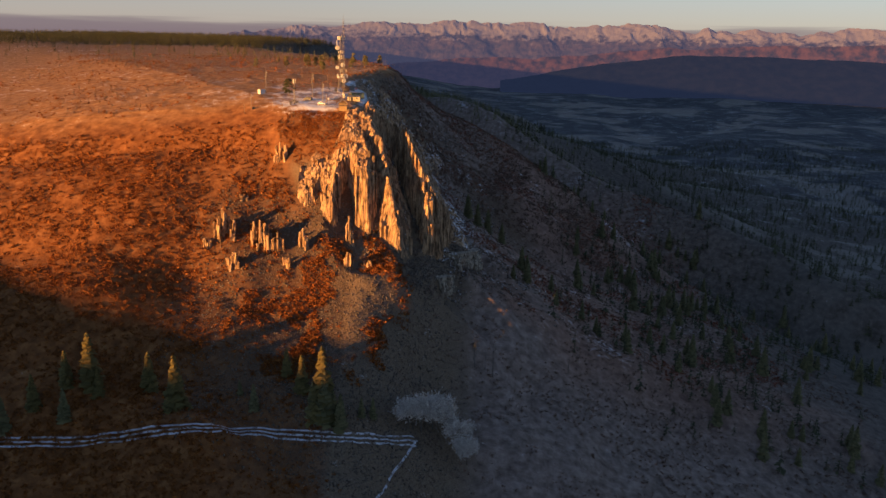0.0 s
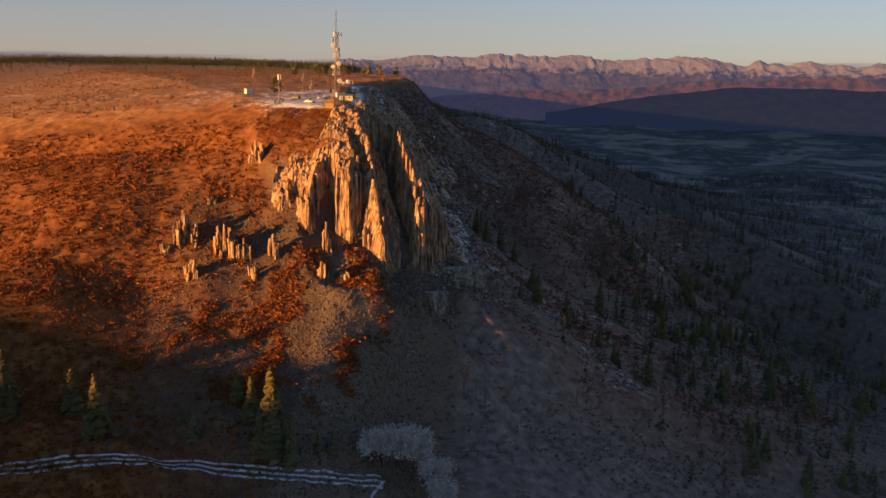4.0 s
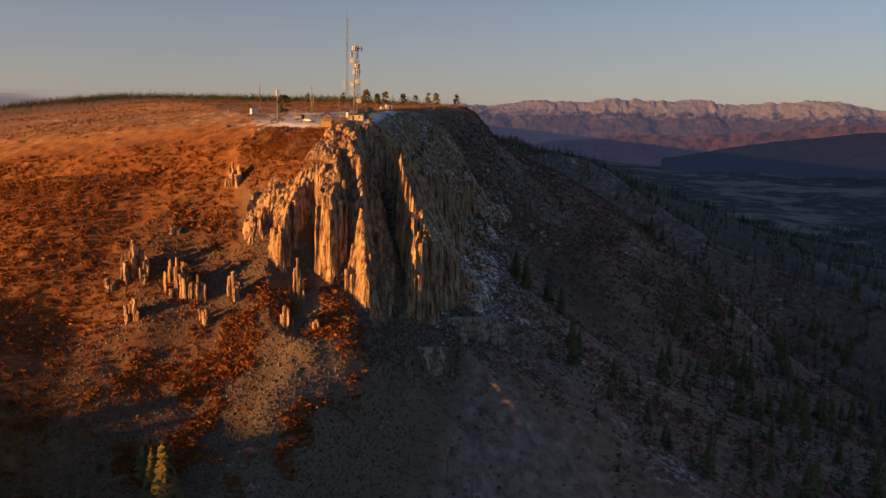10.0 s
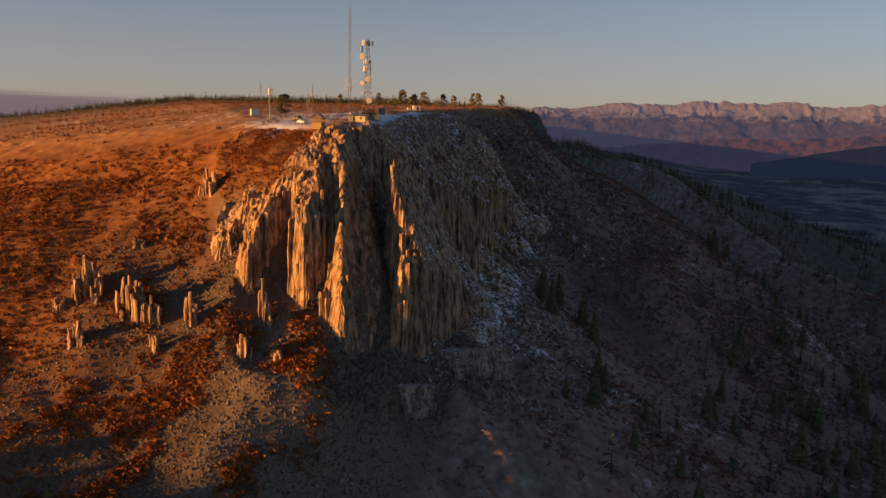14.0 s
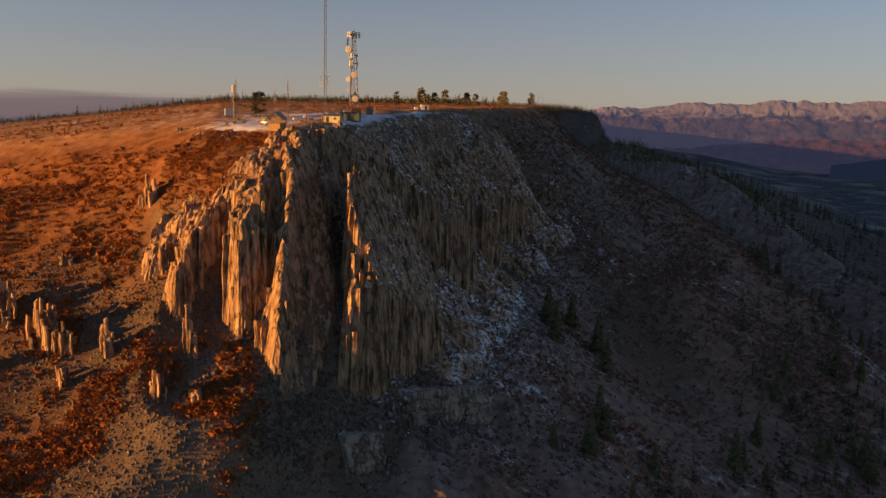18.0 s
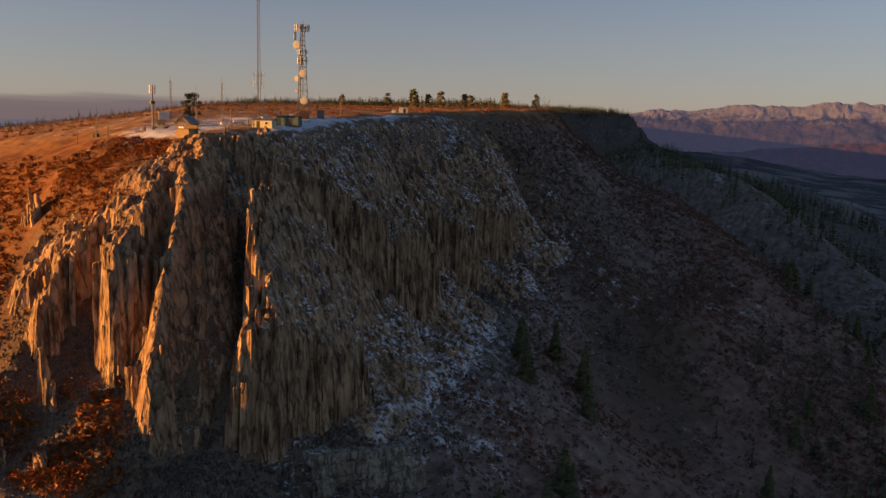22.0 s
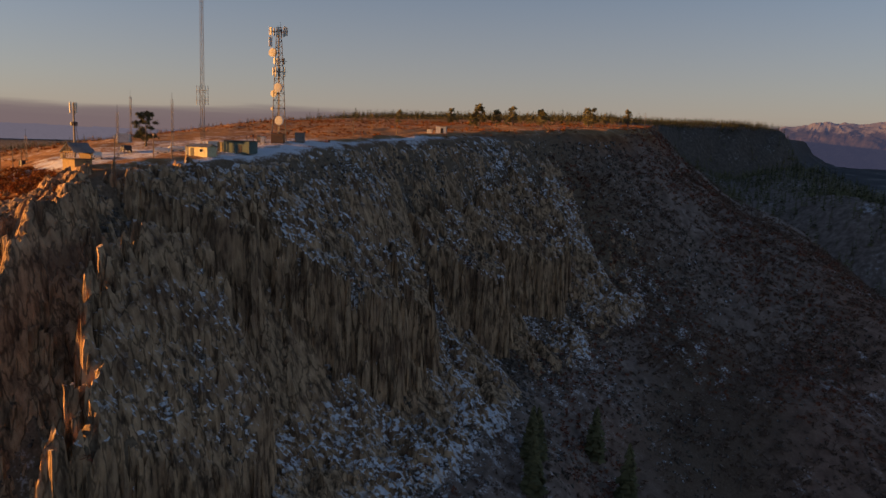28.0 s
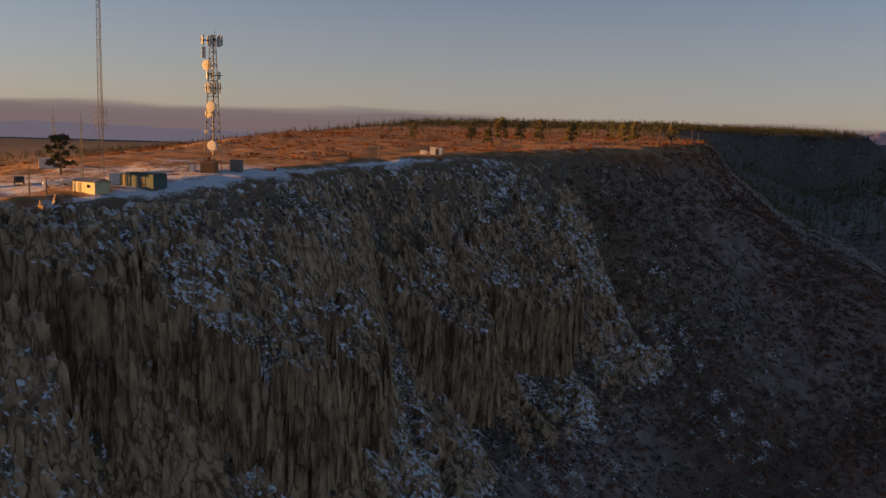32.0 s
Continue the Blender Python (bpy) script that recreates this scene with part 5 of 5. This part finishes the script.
vehicle(-61.5, 424.0, 150, WHITE, "white pickup truck parked behind the cabin", True)
vehicle(-77.5, 431.0, 20, STEEL, "grey pickup truck parked on the snow", True)
propane_tank(-56.5, 441.5, 40)
propane_tank(-59.0, 439.0, 40)
for x, y, h in ((-59.7, 427.2, 6.0), (-51.2, 431.6, 6.2), (-45.7, 432.5, 4.0), (-93.5, 553.4, 7.0), (-80.0, 414.0, 5.5), (-86.0, 419.0, 4.5), (-72.0, 520.0, 5.5), (-66.0, 535.0, 4.0), (-101.0, 421.0, 5.5)):
    wooden_pole(x, y, h)


def wire_fence(x0, y0, x1, y1, n):
    t = thing("wire_fence", x0, y0, "low wire fence on thin steel posts round the compound", "fence", "compound fences", sink=0.1)
    base = t.location.copy()
    tops = []
    for k in range(n + 1):
        x, y = x0 + (x1 - x0) * k / n, y0 + (y1 - y0) * k / n
        z = float(land(x, y)) - base.z
        part("fence_post", bar((x - x0, y - y0, z - 0.2), (x - x0, y - y0, z + 2.0), 0.05, 5), STEEL, t)
        tops.append(Vector((x - x0, y - y0, z)))
    for h in (0.5, 1.2, 1.9):
        bm = bmesh.new()
        for a, b in zip(tops, tops[1:]):
            rod(bm, a + Vector((0, 0, h)), b + Vector((0, 0, h)), 0.02, 3)
        part("wire", bm, STEEL, t)


wire_fence(-64, 469, -54, 466.5, 5)
wire_fence(-64, 469, -64.5, 481, 5)


# ---- trees that stand alone ----
def fir_tree(x, y, high, material, label, seed):
    t = thing("fir_tree", x, y, label, "tree", "firs on the slopes", sink=0.2)
    part("trunk", bar((0, 0, -0.5), (0, 0, high * 0.95), 0.018 * high, 7, 0.02), BARK, t)
    v, f = conifer_template(seed, 36, 13, 0.20, 0.04)
    me = mesh_of("crown", v * np.array([high * 0.95, high * 0.95, high]), f)
    me.materials.append(material)
    new("crown", me).parent = t


def pine_tree(x, y, high, label, seed, broad=0.24):
    """An old pine with a bare lower stem and a broad broken crown."""
    r = np.random.RandomState(seed)
    t = thing("pine_tree", x, y, label, "tree", "pines on the mesa", sink=0.2)
    part("trunk", bar((0, 0, -0.3), (high * 0.03, 0, high * 0.93), 0.035 * high, 8, 0.05), BARK, t)
    V, Fc = [], []
    for k in range(34):
        h = high * r.uniform(0.2, 0.98)
        a, reach = r.rand() * 6.28, high * broad * (1.1 - (h / high - 0.3) ** 2 * 1.3) * r.uniform(0.4, 1.0)
        tip = (math.cos(a) * reach, math.sin(a) * reach, h + high * 0.04 * r.rand())
        if k % 3 == 0:
            part("limb", bar((0, 0, h - high * 0.05), tip, 0.012 * high, 5, 0.02), BARK, t)
        tv, tf = bush_template(seed * 50 + k, 60, 0.8)
        Fc += [tuple(int(i) + len(V) for i in q) for q in tf]
        V += [tuple(p * high * 0.105 + np.array(tip)) for p in tv]
    me = mesh_of("crown", V, Fc)
    me.materials.append(FIR if broad > 0.3 else OLIVE)
    new("crown", me).parent = t


def dead_tree(x, y, high, seed):
    r = np.random.RandomState(seed)
    t = thing("dead_tree", x, y, "bare grey dead fir trunk with short broken branches", "tree", "dead trees on the slope", sink=0.2)
    part("trunk", bar((0, 0, -0.3), (r.uniform(-0.6, 0.6), r.uniform(-0.6, 0.6), high), 0.016 * high, 6, 0.04), BARK, t)
    for k in range(9):
        h, a = high * r.uniform(0.35, 0.95), r.rand() * 6.28
        l = high * 0.11 * (1.2 - h / high)
        part("branch", bar((0, 0, h), (math.cos(a) * l, math.sin(a) * l, h - l * 0.3), 0.05, 4, 0.02), BARK, t)


FROST = leaf_material("pale_twigs", [(0.48, 0.43, 0.38), (0.62, 0.56, 0.50), (0.74, 0.68, 0.61)])


def bare_cottonwood(x, y, high, seed):
    r = np.random.RandomState(seed)
    t = thing("cottonwood", x, y, "leafless pale grey cottonwood with a dense twiggy crown", "tree", "pale trees by the track", sink=0.2)
    part("trunk", bar((0, 0, -0.3), (0, 0, high * 0.45), 0.02 * high, 7, 0.012 * high), BARK, t)
    V, Fc = [], []
    for k in range(12):
        a, el = r.rand() * 6.28, r.uniform(0.5, 1.4)
        l = high * r.uniform(0.3, 0.55)
        tip = Vector((math.cos(a) * math.cos(el) * l, math.sin(a) * math.cos(el) * l, high * 0.38 + math.sin(el) * l))
        part("limb", bar((0, 0, high * r.uniform(0.25, 0.44)), tip, 0.008 * high, 5, 0.03), BARK, t)
        for j in range(240):
            p = tip + Vector(r.normal(size=3)) * high * 0.10
            q = p + Vector(r.normal(size=3)) * high * 0.05 + Vector((0, 0, high * 0.03))
            o = Vector(r.normal(size=3)) * 0.13
            i = len(V)
            V += [tuple(p - o), tuple(p + o), tuple(q)]
            Fc.append((i, i + 1, i + 2))
    me = mesh_of("crown", V, Fc)
    me.materials.append(FROST)
    new("crown", me).parent = t


GOLD = "golden-green fir catching the last sun on the lower slope"
DUSK = "dark green fir standing in the shade of the slope"
for k, (x, y, h, gold) in enumerate(((-132.4, 271.1, 13, 1), (-123.6, 271.0, 21, 1), (-140.1, 261.7, 13, 1), (-104.5, 275.8, 15, 1), (-92.0, 266.6, 20, 1), (-120.2, 269.0, 11, 1), (-128.7, 259.9, 12, 0), (-57.6, 292.9, 11, 1), (-50.6, 285.9, 15, 1), (-41.4, 276.4, 28, 1), (-40.5, 274.8, 20, 0), (-34.6, 273.6, 14, 0), (-27.6, 280.6, 8, 0), (-23.5, 282.7, 8, 0), (-67.4, 279.3, 10, 0), (-73.8, 284.3, 6, 0), (-45.0, 276.8, 13, 0), (-37.6, 275.9, 12, 0), (-147.9, 254.7, 14, 0), (17.5, 489.3, 14, 0), (23.2, 480.6, 14, 0), (50.1, 443.3, 11, 0), (65.0, 447.6, 10, 0), (99.4, 398.0, 12, 0), (154.5, 501.4, 11, 0), (161.1, 570.9, 10, 0), (85.4, 404.5, 8, 0), (17.3, 492.4, 13, 0), (19.3, 521.3, 15, 0), (31.6, 516.3, 17, 0), (39.3, 495.5, 14, 0), (47.3, 445.1, 14, 0), (40.1, 417.3, 8, 0), (48.7, 426.9, 14, 0), (63.5, 415.6, 9, 0), (78.4, 419.3, 10, 0), (101.3, 412.3, 11, 0), (139.0, 506.2, 12, 0), (84.4, 408.4, 9, 0), (202.5, 637.5, 12, 0), (160.6, 529.5, 13, 0))):
    fir_tree(x, y, h, SUNLIT_FIR if gold else OLIVE, GOLD if gold else DUSK, 200 + k)
grove = spots(420, 80, 330, 340, 700, (9, 17), lambda x, y: step(90, 150, east_of(x, y) + 30 * fbm(x, y, 40, 2)) * clumps(x, y, 45, -0.08) * step(340, 300, x + 0.3 * (y - 400)))
for k, (x, y, z, h, turn) in enumerate(grove[:110].tolist()):
    fir_tree(x, y, h, OLIVE, "olive-green fir on the brown slope above the valley", 500 + k % 12)
for k, (x, y, h) in enumerate(((16.8, 332.4, 12), (24.7, 330.4, 15), (21.3, 332.2, 9), (16.4, 335.3, 10), (42.3, 552.2, 11), (49.1, 558.5, 12), (150.5, 687.2, 12), (132.6, 623.0, 12), (107.1, 392.5, 9), (61.5, 354.0, 8), (82.5, 632.8, 10), (104.7, 635.2, 9), (133.1, 625.9, 12), (60.9, 623.1, 8))):
    dead_tree(x, y, h, 300 + k)
for k, (x, y, h) in enumerate(((-10.3, 285.8, 12), (-5.4, 288.5, 14), (-1.0, 292.0, 14), (3.5, 294.4, 13), (8.6, 289.2, 12), (12.4, 280.8, 12))):
    bare_cottonwood(x, y, h, 400 + k)
pine_tree(-83.5, 451.0, 9.0, "broad dark pine standing in the snowy yard", 7, 0.34)
for k, (x, y, h) in enumerate(((-104, 640, 10), (-98, 646, 8), (-88, 612, 7), (-95, 655, 9), (-85, 665, 8), (-120, 640, 8), (-70, 640, 7), (-62, 668, 9), (-140, 625, 7), (-52, 690, 8), (-75, 700, 9))):
    pine_tree(x, y, h, "weathered pine on the open mesa top", 20 + k)


# ---- the track below the slope ----
def ribbon(name, pts, wide, material, label, kind="structure", shift=0.0):
    P = []
    for (ax, ay), (bx, by) in zip(pts, pts[1:]):
        n = max(2, int(math.hypot(bx - ax, by - ay) / 1.0))
        P += [(ax + (bx - ax) * i / n, ay + (by - ay) * i / n) for i in range(n)]
    P = np.array(P + [pts[-1]])
    for _ in range(4):
        P[1:-1] = (P[:-2] + P[1:-1] * 2 + P[2:]) / 4
    d = np.gradient(P, axis=0)
    d /= np.linalg.norm(d, axis=1)[:, None] + 1e-9
    nrm = np.stack([-d[:, 1], d[:, 0]], 1)
    V = []
    for k in (-0.5, 0.5):
        w = wide * (0.8 + 0.5 * np.abs(fbm(P[:, 0], P[:, 1] + 40 * k, 5, 2)))
        q = P + nrm * (shift + k * w)[:, None]
        V.append(np.stack([q[:, 0], q[:, 1], land(q[:, 0], q[:, 1]) + 0.12], 1))
    n = len(P)
    V = np.concatenate(V)
    i = np.arange(n - 1)
    me = mesh_of(name, V, np.stack([i, i + 1, i + 1 + n, i + n], 1))
    me.materials.append(material)
    return tagged(new(name, me), label, "track", kind=kind)


def snow_material():
    m, nt, b = shader("thin_snow", 0.8, 0.3)
    n = noise_at(nt, 0.5, 5)
    nt.links.new(ramp(nt, n, [(0.36, (0.20, 0.16, 0.13)), (0.5, (0.55, 0.57, 0.62)), (1.0, SNOW)]), b.inputs["Base Color"])
    return m


RUT = snow_material()
TRACK = [(-195.3, 252.0), (-145.3, 251.3), (-137.9, 251.6), (-128.8, 252.6), (-119.5, 253.5), (-110.4, 254.9), (-104.5, 255.0), (-98.8, 255.4), (-91.1, 255.7), (-85.4, 256.1), (-79.0, 257.4), (-73.8, 263.2), (-68.3, 268.8), (-61.5, 270.4), (-55.3, 270.4), (-45.0, 269.8), (-34.8, 270.4), (-26.9, 273.3), (-18.8, 276.5), (-7.3, 281.6)]
for off in (-1.6, -0.1, 1.4):
    ribbon("track", TRACK, 0.7, RUT, "snow-filled wheel ruts of a dirt track below the slope", shift=off)
ribbon("track", [(-6.7, 282.5), (-11.2, 273.2), (-15.9, 264.8), (-18.9, 256.1), (-26.9, 234.1)], 0.8, RUT, "thin snowy path leading down from the track")
